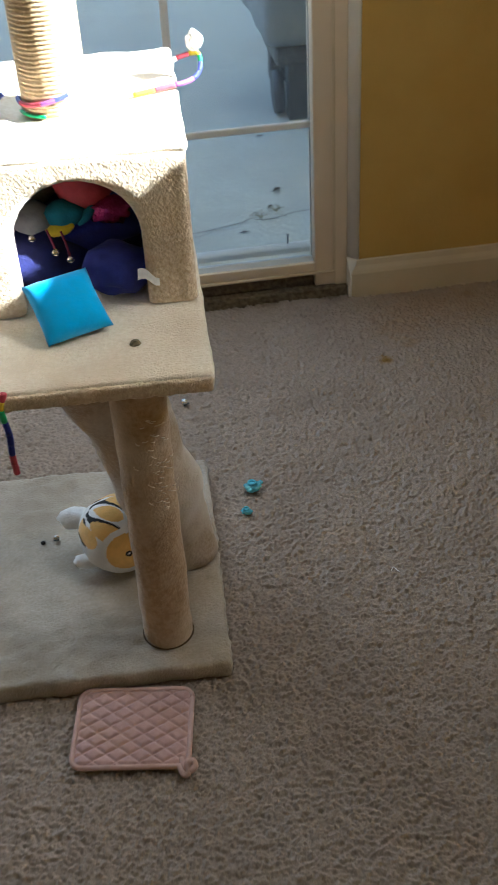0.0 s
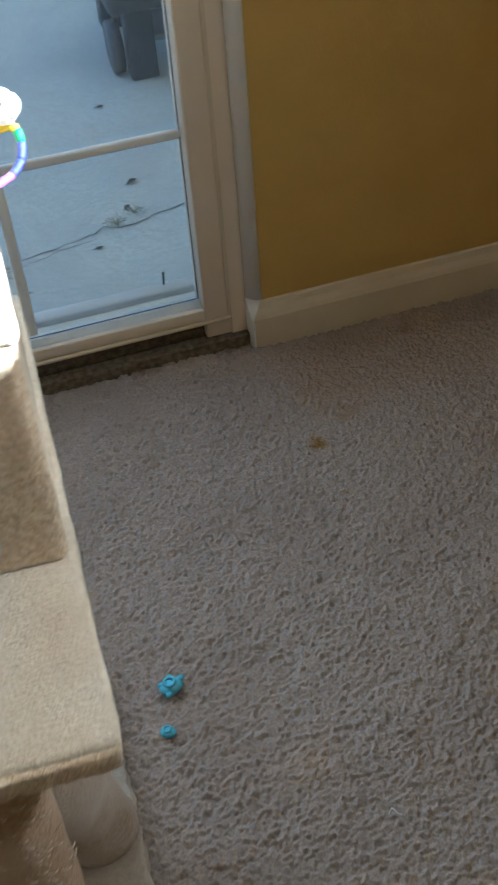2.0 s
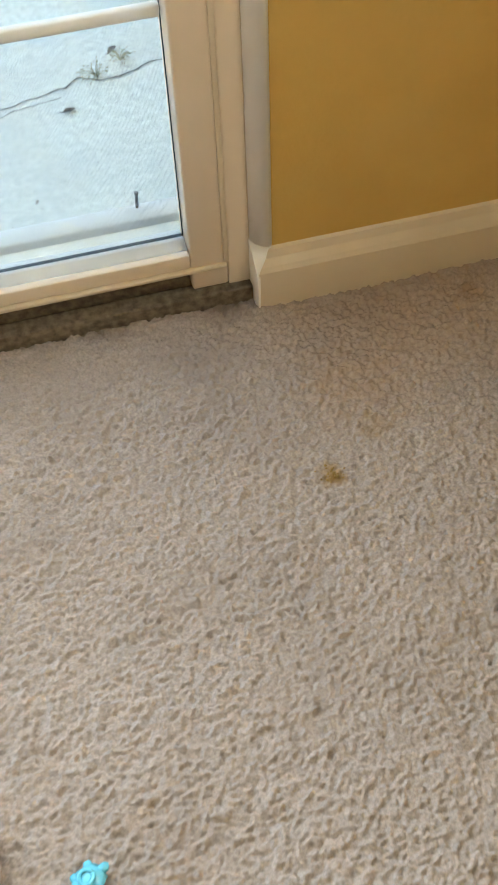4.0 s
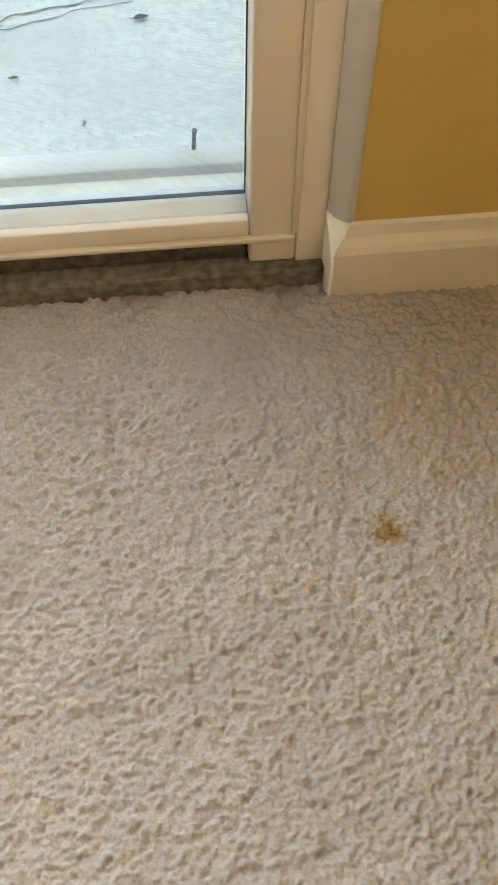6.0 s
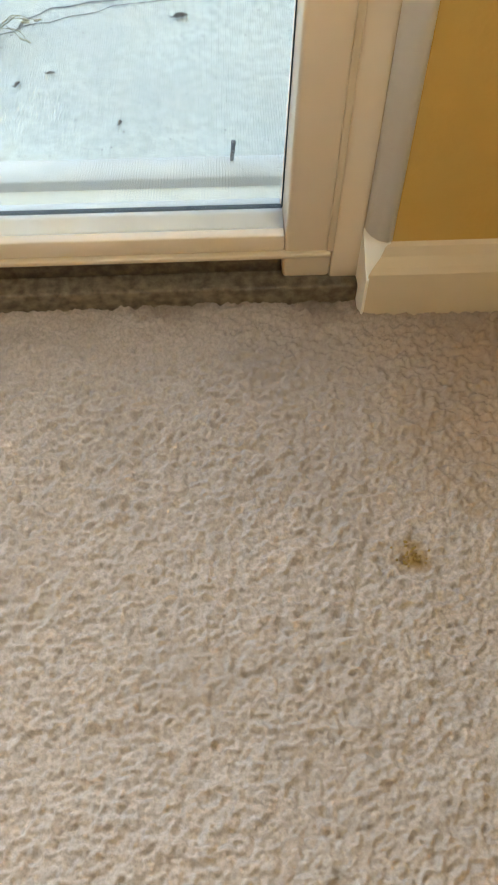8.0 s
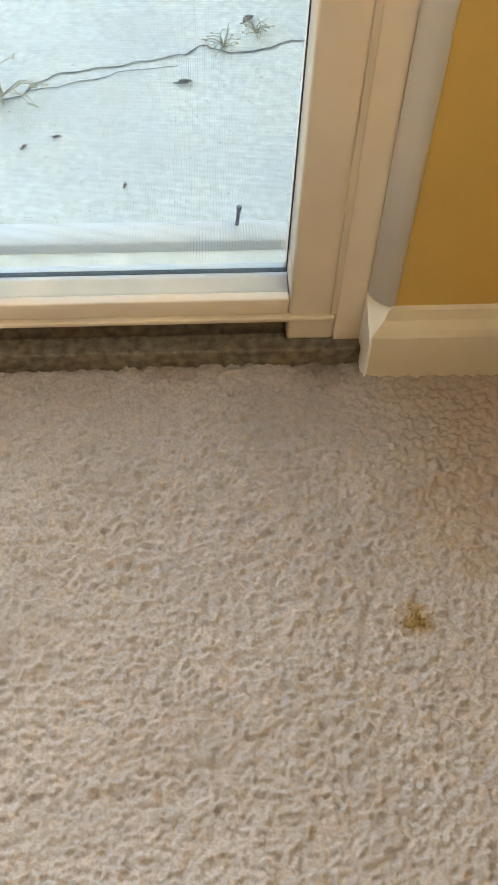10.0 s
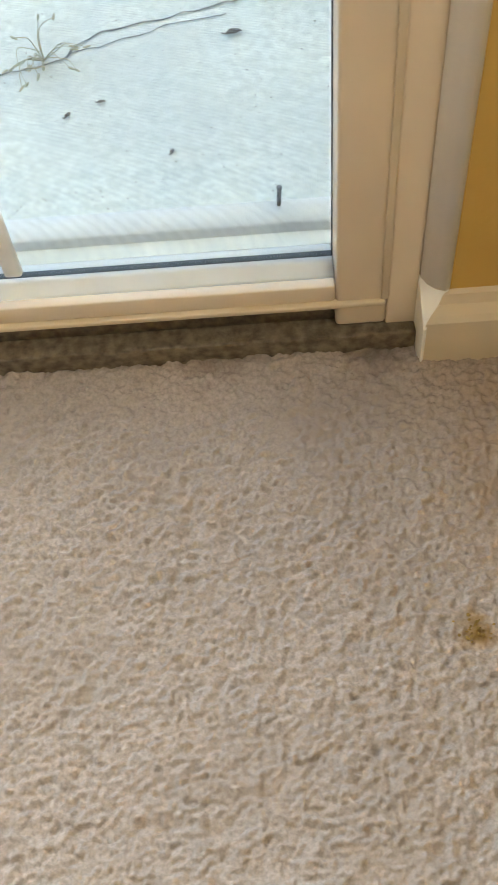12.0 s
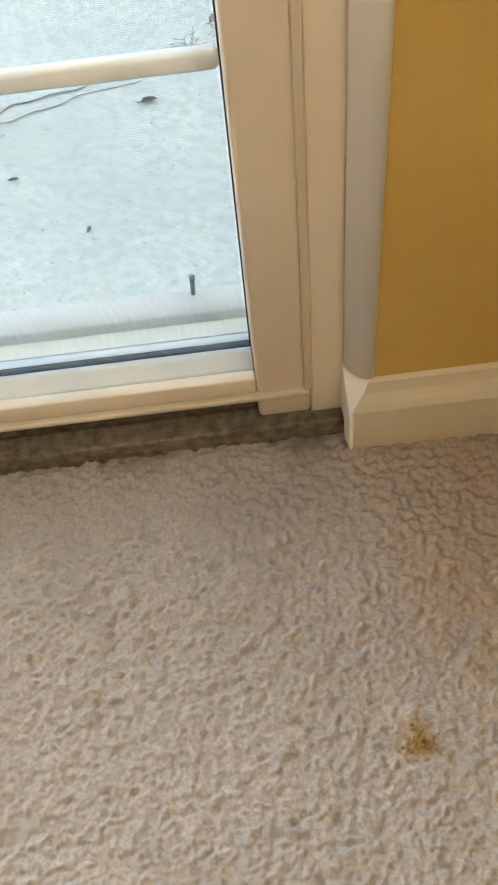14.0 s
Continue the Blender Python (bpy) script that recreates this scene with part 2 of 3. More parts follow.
    fx, fy = np.fft.fftfreq(nx + 1, step)[:, None], np.fft.fftfreq(ny + 1, step)[None, :]
    f = np.hypot(fx, fy)
    def band(low, high):
        z = np.fft.ifft2(np.fft.fft2(rng.standard_normal((nx + 1, ny + 1))) * np.exp(-(f / high) ** 2) * (1 - np.exp(-(f / low) ** 2))).real
        return z / z.std()
    # packed tufts: relief at many sizes, a little longer along the wall, with scattered small pits
    f = np.hypot(fx * 1.15, fy * 0.95)
    h = 0.0010 * band(14, 40) + 0.0011 * band(40, 90) + 0.0009 * band(80, 160) + 0.0005 * band(150, 260) + 0.0009 * band(2, 8)
    h -= 0.0006 * np.log1p(np.exp(-2.6 * band(50, 140) - 1.8)) + 0.0008
    h = np.clip(h, -0.009, 0.006) - 0.001
    xs, ys = x0 + step * np.arange(nx + 1), y0 + step * np.arange(ny + 1)
    xs[-1], ys[-1] = x1, y1
    co = np.stack([np.repeat(xs, ny + 1), np.tile(ys, nx + 1), h.ravel()], 1)
    i = (np.arange(nx)[:, None] * (ny + 1) + np.arange(ny)[None, :]).ravel()
    quads = np.stack([i, i + ny + 1, i + ny + 2, i + 1], 1)
    far = [(ROOM_L, ROOM_F), (x0, ROOM_F), (x0, y1), (ROOM_L, y1), (ROOM_R, ROOM_F), (ROOM_R, y0), (x0, y0), (x1, y0), (ROOM_R, y1), (x1, y1)]
    n = len(co)
    co = np.concatenate([co, [(x, y, -0.003) for x, y in far]])
    faces = quads.tolist() + [[n, n + 1, n + 6, n + 2, n + 3], [n + 1, n + 4, n + 5, n + 7, n + 6], [n + 7, n + 5, n + 8, n + 9]]
    me = bpy.data.meshes.new("floor")
    me.from_pydata(co.tolist(), [], faces)
    me.polygons.foreach_set("use_smooth", [True] * len(me.polygons))
    me.materials.append(CARPET)
    return tagged(new("floor", me), "beige cut-pile carpet, worn and stained near the door, with shade tinted brown by the baseboard", "carpet", kind="structure")


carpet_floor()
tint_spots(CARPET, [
    (1.718, 2.184, 0.018, (0.30, 0.17, 0.035), 0.95),
    (1.722, 2.180, 0.008, (0.16, 0.09, 0.02), 0.6),
    (1.619, 1.906, 0.010, (0.20, 0.16, 0.12), 0.7),
    (1.379, 2.150, 0.016, (0.33, 0.27, 0.21), 0.5),
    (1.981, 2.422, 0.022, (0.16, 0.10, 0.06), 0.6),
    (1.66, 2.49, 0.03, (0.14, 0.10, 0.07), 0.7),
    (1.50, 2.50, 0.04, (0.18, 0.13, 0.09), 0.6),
    # next three: warm brown shade, with some stain, put into the carpet colour
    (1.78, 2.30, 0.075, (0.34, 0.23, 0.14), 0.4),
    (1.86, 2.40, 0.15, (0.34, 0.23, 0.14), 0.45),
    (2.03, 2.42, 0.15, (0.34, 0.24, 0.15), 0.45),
    (1.79, 2.24, 0.02, (0.30, 0.19, 0.08), 0.5),
    (1.50, 1.62, 0.05, (0.42, 0.31, 0.22), 0.5),
    (2.02, 2.05, 0.05, (0.34, 0.27, 0.20), 0.4),
    (2.05, 1.95, 0.03, (0.32, 0.25, 0.18), 0.4),
])
slab = tagged(link_mesh("floor_slab", box(ROOM_L - 0.15, ROOM_F - 0.15, -0.12, ROOM_R + 0.15, 2.60, -0.012), PLAIN_WALL, False), kind="structure")

# the wall with the glass door: right of it, left of it and above
DOOR_R, DOOR_TOP = 1.724, 2.08
def structure(name, bm, mat, label="", smooth=False):
    return tagged(link_mesh(name, bm, mat, smooth), label, kind="structure")

structure("wall_north", box(DOOR_R, WALL_Y, -0.012, ROOM_R + 0.15, 2.60, ROOM_H), YELLOW, "mustard yellow painted wall beside the glass door")
structure("wall_north_left", box(ROOM_L - 0.15, WALL_Y, -0.012, DOOR_L - 0.12, 2.60, ROOM_H), YELLOW, "mustard yellow painted wall")
structure("wall_north_above", box(DOOR_L - 0.12, WALL_Y, DOOR_TOP, DOOR_R, 2.60, ROOM_H), YELLOW, "mustard yellow painted wall over the door")
# plain west and south walls
structure("wall_west", box(ROOM_L - 0.15, ROOM_F, -0.012, ROOM_L, WALL_Y, ROOM_H), YELLOW, "mustard yellow painted wall")
structure("wall_south", box(ROOM_L - 0.15, ROOM_F - 0.15, -0.012, ROOM_R + 0.15, ROOM_F, ROOM_H), YELLOW, "mustard yellow painted wall")
# the unseen east wall has a window, placed to shape the sunbeam on the cat tree
SILL_Z, HEAD_Z, WIN_Y0, WIN_Y1 = 1.648, 2.25, 0.86, 1.70
structure("wall_east", box(ROOM_R, ROOM_F, -0.012, ROOM_R + 0.15, WALL_Y, SILL_Z), YELLOW, "mustard yellow painted wall")
structure("wall_east_above", box(ROOM_R, ROOM_F, HEAD_Z, ROOM_R + 0.15, WALL_Y, ROOM_H), YELLOW, "mustard yellow painted wall")
structure("wall_east_near", box(ROOM_R, ROOM_F, SILL_Z, ROOM_R + 0.15, WIN_Y0, HEAD_Z), YELLOW, "mustard yellow painted wall")
structure("wall_east_far", box(ROOM_R, WIN_Y1, SILL_Z, ROOM_R + 0.15, WALL_Y, HEAD_Z), YELLOW, "mustard yellow painted wall")
structure("ceiling", box(ROOM_L - 0.15, ROOM_F - 0.15, ROOM_H, ROOM_R + 0.15, 2.60, ROOM_H + 0.2), CEILING, "plain white ceiling")

# baseboard: flat face, sloping top, cut end beside the door
BB = [(WALL_Y, -0.010), (2.469, -0.010), (2.469, 0.062), (2.472, 0.070), (2.478, 0.080), (2.481, 0.092), (WALL_Y, 0.094)]
def baseboard():
    """The board is mitred at the door: its sloping top is cut off along a line from the front to the corner trim."""
    bm = extrude_profile(BB, "x", DOOR_R, ROOM_R)
    for v in bm.verts:
        if v.co.x < DOOR_R + 0.01:
            v.co.x = 1.7035 + (v.co.y - 2.469) * 1.28
    return bm
structure("baseboard", baseboard(), TRIM, "cream painted baseboard with a sloping top")
def mitred_end():
    bm = bmesh.new()
    cap = [bm.verts.new(p) for p in ((1.6985, 2.5032, 0.097), (1.7015, 2.4675, 0.056), (1.7030, 2.4675, 0.055), (1.7245, 2.4845, 0.0965))]
    foot = [bm.verts.new((v.co.x, v.co.y, -0.010)) for v in cap]
    bm.faces.new(cap)
    bm.faces.new(foot[::-1])
    for k in range(4):
        bm.faces.new((cap[k], cap[k - 1], foot[k - 1], foot[k]))
    bmesh.ops.recalc_face_normals(bm, faces=bm.faces[:])
    return bm
# whiter than the board: light on this door-facing end is in the colour
structure("baseboard_end", mitred_end(), TRIM_WHITE, "mitred end of the baseboard, whitened for the light from the door")

# jamb, door stop and corner trim
structure("trim_corner", extrude_profile([(DOOR_R + 0.001, 2.484), (DOOR_R - 0.004, 2.481), (DOOR_R - 0.012, 2.484), (DOOR_R - 0.020, 2.491), (DOOR_R - 0.024, 2.499), (DOOR_R - 0.024, 2.56), (DOOR_R + 0.001, 2.56)], "z", 0.0975, DOOR_TOP),
          TRIM_WHITE, "white coved corner trim beside the door frame", True)
structure("door_jamb", box(1.6698, 2.5035, 0.0, DOOR_R - 0.0235, 2.60, DOOR_TOP - 0.003, 0.002), SASH, "cream door frame post")
structure("door_jamb_left", box(DOOR_L - 0.119, 2.50, 0.0, DOOR_L - 0.052, 2.60, DOOR_TOP - 0.003, 0.002), SASH, "cream door frame post")
structure("door_threshold", box(DOOR_L - 0.05, 2.490, -0.012, 1.700, 2.60, 0.022, 0.003), DIRT, "grimy brown door threshold track")


def glass_material():
    m = bpy.data.materials.new("clear_glass")
    m.use_nodes = True
    nt = m.node_tree
    nt.nodes.remove(nt.nodes["Principled BSDF"])
    clear, gloss, mix = nt.nodes.new("ShaderNodeBsdfTransparent"), nt.nodes.new("ShaderNodeBsdfGlossy"), nt.nodes.new("ShaderNodeMixShader")
    clear.inputs[0].default_value = (0.95, 0.97, 0.97, 1)
    gloss.inputs["Roughness"].default_value = 0.02
    facing = nt.nodes.new("ShaderNodeLayerWeight")
    facing.inputs["Blend"].default_value = 0.5
    power = nt.nodes.new("ShaderNodeMath")
    power.operation = "POWER"
    power.inputs[1].default_value = 4.0
    amount = nt.nodes.new("ShaderNodeMapRange")
    amount.inputs["To Min"].default_value, amount.inputs["To Max"].default_value = 0.03, 0.6
    nt.links.new(facing.outputs["Facing"], power.inputs[0])
    nt.links.new(power.outputs[0], amount.inputs["Value"])
    nt.links.new(amount.outputs[0], mix.inputs[0])
    nt.links.new(clear.outputs[0], mix.inputs[1])
    nt.links.new(gloss.outputs[0], mix.inputs[2])
    nt.links.new(mix.outputs[0], nt.nodes["Material Output"].inputs[0])
    return m


GLASS = glass_material()
MUNTIN_X = (1.312, 1.004, 0.696, 0.388, 0.080)
MUNTIN_Z = (0.427, 0.786, 1.138, 1.490, 1.842)

def patio_door():
    d = thing("door_1", (0, 0, 0), "closed cream patio door with a white grille in the glass", "door", kind="structure")
    top = DOOR_TOP - 0.006
    part("stile", box(GX, 2.502, 0.024, 1.6695, 2.565, top, 0.004), SASH, d)
    part("stile", box(DOOR_L - 0.05, 2.502, 0.024, DOOR_L, 2.565, top, 0.004), SASH, d)
    part("edge_bead", box(1.6635, 2.4996, 0.0665, 1.6706, 2.5045, top, 0.0008), TRIM, d, "pale raised edge of the door")
    part("bottom_rail", box(DOOR_L + 0.0005, 2.502, 0.066, GX - 0.0005, 2.5135, 0.089, 0.002), SASH, d)
    part("kick_strip", box(DOOR_L + 0.0005, 2.497, 0.0585, 1.668, 2.53, 0.0655, 0.002), TRIM, d, "pale lower lip of the door")
    part("under_rail", box(DOOR_L + 0.0005, 2.512, 0.024, GX - 0.001, 2.565, 0.058), DIRT, d, "dark grimy gap under the door")
    part("top_rail", box(DOOR_L + 0.0005, 2.502, top - 0.09, GX - 0.0005, 2.565, top, 0.003), SASH, d)
    part("glazing_bead", extrude_profile([(2.514, 0.06), (2.514, 0.0875), (2.516, 0.0893), (2.528, 0.0905), (2.5295, 0.0925), (2.5375, 0.0915), (2.5375, 0.06)], "x", DOOR_L + 0.001, GX - 0.001), VINYL, d, "white glazing bead")
    part("gasket", box(DOOR_L + 0.001, 2.538, 0.06, GX - 0.001, 2.5395, 0.0905), GASKET, d, "black rubber gasket")
    part("gasket", box(GX - 0.0018, 2.5375, 0.0925, GX - 0.0005, 2.5396, top - 0.091), GASKET, d, "black rubber gasket")
    part("outer_seal", box(DOOR_L + 0.001, 2.5424, 0.06, GX - 0.001, 2.5496, 0.086, 0.001), SEAL, d, "dark grey outer seal")
    part("outer_bead", box(DOOR_L + 0.001, 2.5500, 0.06, GX - 0.001, 2.5600, 0.084, 0.002), VINYL, d, "white outer bead")
    pane = part("pane", box(DOOR_L + 0.001, 2.5398, 0.0885, GX - 0.0036, 2.5420, top - 0.091), GLASS, d, "clear glass", False)
    pane.visible_shadow = False
    for z in MUNTIN_Z:
        part("glazing_bar", box(DOOR_L + 0.002, 2.5285, z - 0.0085, GX - 0.0020, 2.5385, z + 0.0085, 0.0035), VINYL, d, "white grille bar")
    edges = [0.0935] + list(MUNTIN_Z) + [top - 0.092]
    for x in MUNTIN_X:
        for z0, z1 in zip(edges, edges[1:]):
            part("glazing_bar", box(x - 0.009, 2.5285, z0 + 0.0090, x + 0.009, 2.5385, z1 - 0.0090, 0.0035), VINYL, d, "white grille bar")
    return d


patio_door()

# ---- outside ----
PATIO = -0.125
structure("sill_outside", extrude_profile([(2.5605, -0.12), (2.5605, 0.070), (2.566, 0.070), (2.567, 0.075), (2.5805, 0.080), (2.5805, -0.12)], "x", DOOR_L - 0.05, 1.670),
          SILL, "weathered cream outer sill of the door")
structure("sill_rim", extrude_profile([(2.5808, -0.12), (2.5808, 0.0905), (2.583, 0.0940), (2.609, 0.0955), (2.612, 0.0915), (2.612, -0.12)], "x", DOOR_L - 0.05, 1.670), VINYL, "white raised rim of the outer sill", True)
ground = bmesh.new()
bmesh.ops.create_grid(ground, x_segments=2, y_segments=2, size=1.0)
for v in ground.verts:
    v.co = Vector((v.co.x * 900, 2.6 + v.co.y * 900, PATIO))
slab = structure("ground", ground, CONCRETE, "pale grey weathered concrete patio slab")
# unseen ground round the house, darkened to cut bounced light
slab.data.materials.append(DARK_GROUND)
for p in slab.data.polygons:
    p.material_index = 1 if p.center.y < 2.6 else 0
# unseen wall, added so that the patio lies in shade
structure("sun_block_wall", box(2.45, 2.602, PATIO - 0.05, 2.70, 14.0, 5.5), PLAIN_WALL, "plain unseen wall added to keep the sun off the patio")


# ---- materials of the things ----
def plain(name, colour, rough=0.7, k=0.85, bump=0.0006, **more):
    return material(name, colour, rough, tuple(c * k for c in colour), 60.0, bump, 240.0, **more)


PINK = material("faded_pink_cotton", (0.60, 0.385, 0.345), 0.9, (0.55, 0.345, 0.31), 120.0, 0.0006, 500.0, sheen=0.15, coarse=(0.55, 0.335, 0.25), coarse_scale=16.0)
PINK_EDGE = plain("pink_binding", (0.64, 0.42, 0.36), 0.9)
CYAN = plain("cyan_cotton", (0.008, 0.38, 0.86), 0.85, 0.9, 0.0004, sheen=0.2)
NAVY = plain("navy_cloth", (0.018, 0.028, 0.26), 0.9, 0.75, 0.0008, sheen=0.05)
NAVY_DEEP = plain("dark_blue_cloth", (0.012, 0.016, 0.12), 0.85, 0.7, 0.0008)
RED = plain("red_cloth", (0.52, 0.06, 0.09), 0.7, 0.8)
TEAL = plain("teal_felt", (0.015, 0.17, 0.28), 0.9, 0.8)
LEMON = plain("yellow_felt", (0.72, 0.55, 0.03), 0.9, 0.85)
GREY = plain("grey_cloth", (0.33, 0.34, 0.40), 0.85, 0.8)
MAGENTA = plain("crinkly_pink_foil", (0.45, 0.03, 0.20), 0.2, 0.7, 0.002, metal=0.6)
SILVER = plain("silver_bell", (0.75, 0.74, 0.72), 0.2, 0.9, 0.0, metal=1.0)
WINE = plain("wine_cord", (0.20, 0.02, 0.07), 0.8)
TAG = plain("white_label_cloth", (0.80, 0.80, 0.80), 0.8)
GREEN = plain("green_ribbon", (0.02, 0.36, 0.12), 0.6)
BLUE = plain("blue_ribbon", (0.06, 0.08, 0.42), 0.6)
VIOLET = plain("violet_ribbon", (0.34, 0.12, 0.42), 0.6)
WHITE_FUR = plain("white_plush", (0.82, 0.80, 0.78), 0.95, 0.9, 0.0015, sheen=0.3)
ORANGE = plain("orange_plush", (0.80, 0.47, 0.13), 0.95, 0.85, 0.0015, sheen=0.3)
BLACK = plain("black_plush", (0.012, 0.010, 0.010), 0.9)
AQUA = plain("aqua_plastic", (0.20, 0.68, 0.85), 0.05, 0.85, 0.0, transmission=0.2)
CRUMB = plain("dry_brown_crumb", (0.34, 0.20, 0.04), 0.9, 0.6, 0.001)
SEAM = plain("brown_seam", (0.12, 0.075, 0.04), 0.9)
PAPER = plain("white_paper", (0.74, 0.72, 0.72), 0.8)

# ---- cat tree ----
TREE = (1.252, 1.318, 0.0)
DECK, ROOF = 0.580, 0.818


def arched_panel(x0, x1, z0, z1, cx, half, spring, top, y0, y1):
    """Front board of the house with its arched doorway, edges rolled over; a fine mesh, so that the shag stands uneven."""
    n, rings = 72, 9
    inner, outer = [], []
    for i in range(n + 1):
        s = i / n
        if s < 0.2:
            p = (cx - half, z0 + (spring - z0) * s / 0.2)
        elif s > 0.8:
            p = (cx + half, spring - (spring - z0) * (s - 0.8) / 0.2)
        else:
            a = math.pi * (1 - (s - 0.2) / 0.6)
            p = (cx + half * math.cos(a), spring + (top - spring) * math.sin(a))
        inner.append(p)
        if s < 0.3:
            q = (x0, z0 + (z1 - z0) * s / 0.3)
        elif s > 0.7:
            q = (x1, z1 - (z1 - z0) * (s - 0.7) / 0.3)
        else:
            q = (x0 + (x1 - x0) * (s - 0.3) / 0.4, z1)
        outer.append(q)
    bm = bmesh.new()
    front, back = [], []
    for r in range(rings + 1):
        t = r / rings
        roll = 0.008 * (max(0, 1 - t / 0.16) ** 2 + max(0, (t - 0.9) / 0.1) ** 2)
        front.append([bm.verts.new((a[0] + (b[0] - a[0]) * t, y0 + roll + 0.0022 * noise.noise(Vector((a[0] + (b[0] - a[0]) * t, 0, a[1] + (b[1] - a[1]) * t)) * 110),
                                    a[1] + (b[1] - a[1]) * t)) for a, b in zip(inner, outer)])
    for t in (0, 1):
        back.append([bm.verts.new((a[0] + (b[0] - a[0]) * t, y1, a[1] + (b[1] - a[1]) * t)) for a, b in zip(inner, outer)])
    sheets = front + [back[1], back[0], front[0]]
    for ra, rb in zip(sheets, sheets[1:]):
        for i in range(n):
            bm.faces.new((ra[i], ra[i + 1], rb[i + 1], rb[i]))
    bmesh.ops.recalc_face_normals(bm, faces=bm.faces[:])
    return bm


def cat_tree():
    t = thing("cat_tree", TREE, "cream plush cat tree with an arched house on a platform", "cat tree", turn=-2.2)
    part("base_board", padded(-0.60, 0.015, 0.0, -0.001, 0.548, 0.034, 0.007, 0.009, 0.0034, 42.0, 0.0, 0.0060), DULL, t, "dull cream plush base board with wrinkled cover")
    post = tube([(-0.099, 0.097, 0.030 + 0.526 * k / 40) for k in range(41)], 0.0405, 28)
    roughen(post, 0.003, 26.0, 3.0)
    part("front_post", post, RUBBED, t, "rubbed cream plush post")
    ring = tube([(-0.099 + 0.0412 * math.cos(a), 0.097 + 0.0412 * math.sin(a), 0.0365) for a in (2 * math.pi * k / 36 for k in range(37))], 0.0016, 6)
    part("seam", ring, SEAM, t, "dark seam round the foot of the post")
    rng = random.Random(2)
    fray = bmesh.new()
    for k in range(46):
        a, z = rng.gauss(-1.15, 0.38), rng.uniform(0.33, 0.50)
        root = Vector((-0.099 + 0.0405 * math.cos(a), 0.097 + 0.0405 * math.sin(a), z))
        out = Vector((math.cos(a), math.sin(a), 0)) * rng.uniform(0.002, 0.005)
        side = Vector((-math.sin(a), math.cos(a), rng.uniform(-0.6, 0.6))) * rng.uniform(0.003, 0.010)
        piece = tube([root, root + out + side * 0.5, root + out * 0.9 + side], 0.0008, 4)
        tmp = bpy.data.meshes.new("tmp")
        piece.to_mesh(tmp)
        piece.free()
        fray.from_mesh(tmp)
        bpy.data.meshes.remove(tmp)
    part("frayed_fibres", fray, PLUSH, t, "pale scratched-out fibres on the post")
    lean = tube([(-0.178 + 0.133 * k / 24, 0.262 + 0.020 * k / 24, 0.548 - 0.512 * k / 24) for k in range(25)], 0.05, 20, True,
                [1.85 - 0.85 * (k / 24) ** 0.8 + 0.24 * math.exp(-((k - 16.5) / 1.8) ** 2) for k in range(25)])
    roughen(lean, 0.009, 16.0, 7.0)
    part("leaning_post", lean, SCUFFED, t, "slanting cream plush post, scuffed pale near its top")
    part("platform", padded(-0.350, 0.033, DECK - 0.027, 0.009, 0.640, DECK, 0.006, 0.013, 0.0022, 38.0, 2.0), PLUSH, t, "cream plush platform with a matted front edge")
    part("edge_fringe", padded(-0.346, 0.0275, DECK - 0.0265, 0.006, 0.0375, DECK - 0.0045, 0.003, 0.006, 0.0028, 130.0, 3.0), SHAG, t, "matted shaggy front edge")
    part("screw", lumpy_disc(-0.0935, 0.1245, DECK + 0.0005), BRASS, t, "bare screw head in a worn hole")
    part("front_panel", arched_panel(-0.328, 0.002, DECK + 0.001, ROOF - 0.006, -0.158, 0.089, 0.692, 0.778, 0.226, 0.250), SHAG, t, "shaggy beige front of the house with an arched opening")
    part("side_panel", padded(-0.020, 0.250, DECK + 0.001, 0.002, 0.616, ROOF - 0.006, 0.004, 0.013, 0.002, 60.0, 4.0), PLUSH, t)
    part("side_panel", padded(-0.328, 0.250, DECK + 0.001, -0.306, 0.616, ROOF - 0.006, 0.004, 0.013, 0.002, 60.0, 5.0), PLUSH, t)
    part("back_panel", padded(-0.306, 0.594, DECK + 0.001, -0.020, 0.616, ROOF - 0.006, 0.003, 0.016, 0.002, 60.0, 6.0), PLUSH, t)
    part("roof_panel", padded(-0.331, 0.229, ROOF - 0.0145, 0.005, 0.622, ROOF + 0.004, 0.009, 0.013, 0.003, 30.0, 8.0), PLUSH, t, "sunlit cream plush roof of the house")
    # upper post wound with sisal: one turn of rope after another
    turns, pitch, r = 70, 0.0062, 0.046
    rope = bmesh.new()
    seg = 26
    rows = []
    for k in range(turns * 4 + 1):
        z = ROOF + 0.002 + pitch * k / 4
        rr = r + 0.0022 * abs(math.sin(math.pi * k / 4))
        rows.append([rope.verts.new((-0.172 + rr * math.cos(a), 0.392 + rr * math.sin(a), z)) for a in (2 * math.pi * j / seg for j in range(seg))])
    for ra, rb in zip(rows, rows[1:]):
        for j in range(seg):
            rope.faces.new((ra[j], ra[(j + 1) % seg], rb[(j + 1) % seg], rb[j]))
    rope.faces.new(rows[-1])
    rope.faces.new(rows[0][::-1])
    part("scratching_post", rope, SISAL, t, "post wound with sisal rope")
    return t


def lumpy_disc(x, y, z):
    bm = bmesh.new()
    bmesh.ops.create_cone(bm, cap_ends=True, segments=14, radius1=0.0085, radius2=0.006, depth=0.004)
    for v in bm.verts:
        v.co += Vector((x, y, z + 0.0015)) + Vector((noise.noise(v.co * 300), noise.noise(v.co * 310 + Vector((4, 0, 0))), 0)) * 0.001
    return bm


cat_tree()


def in_tree(x, y, z, *turns):
    return pose(*TREE, 0, 0, -2.2) @ pose(x, y, z, *turns)


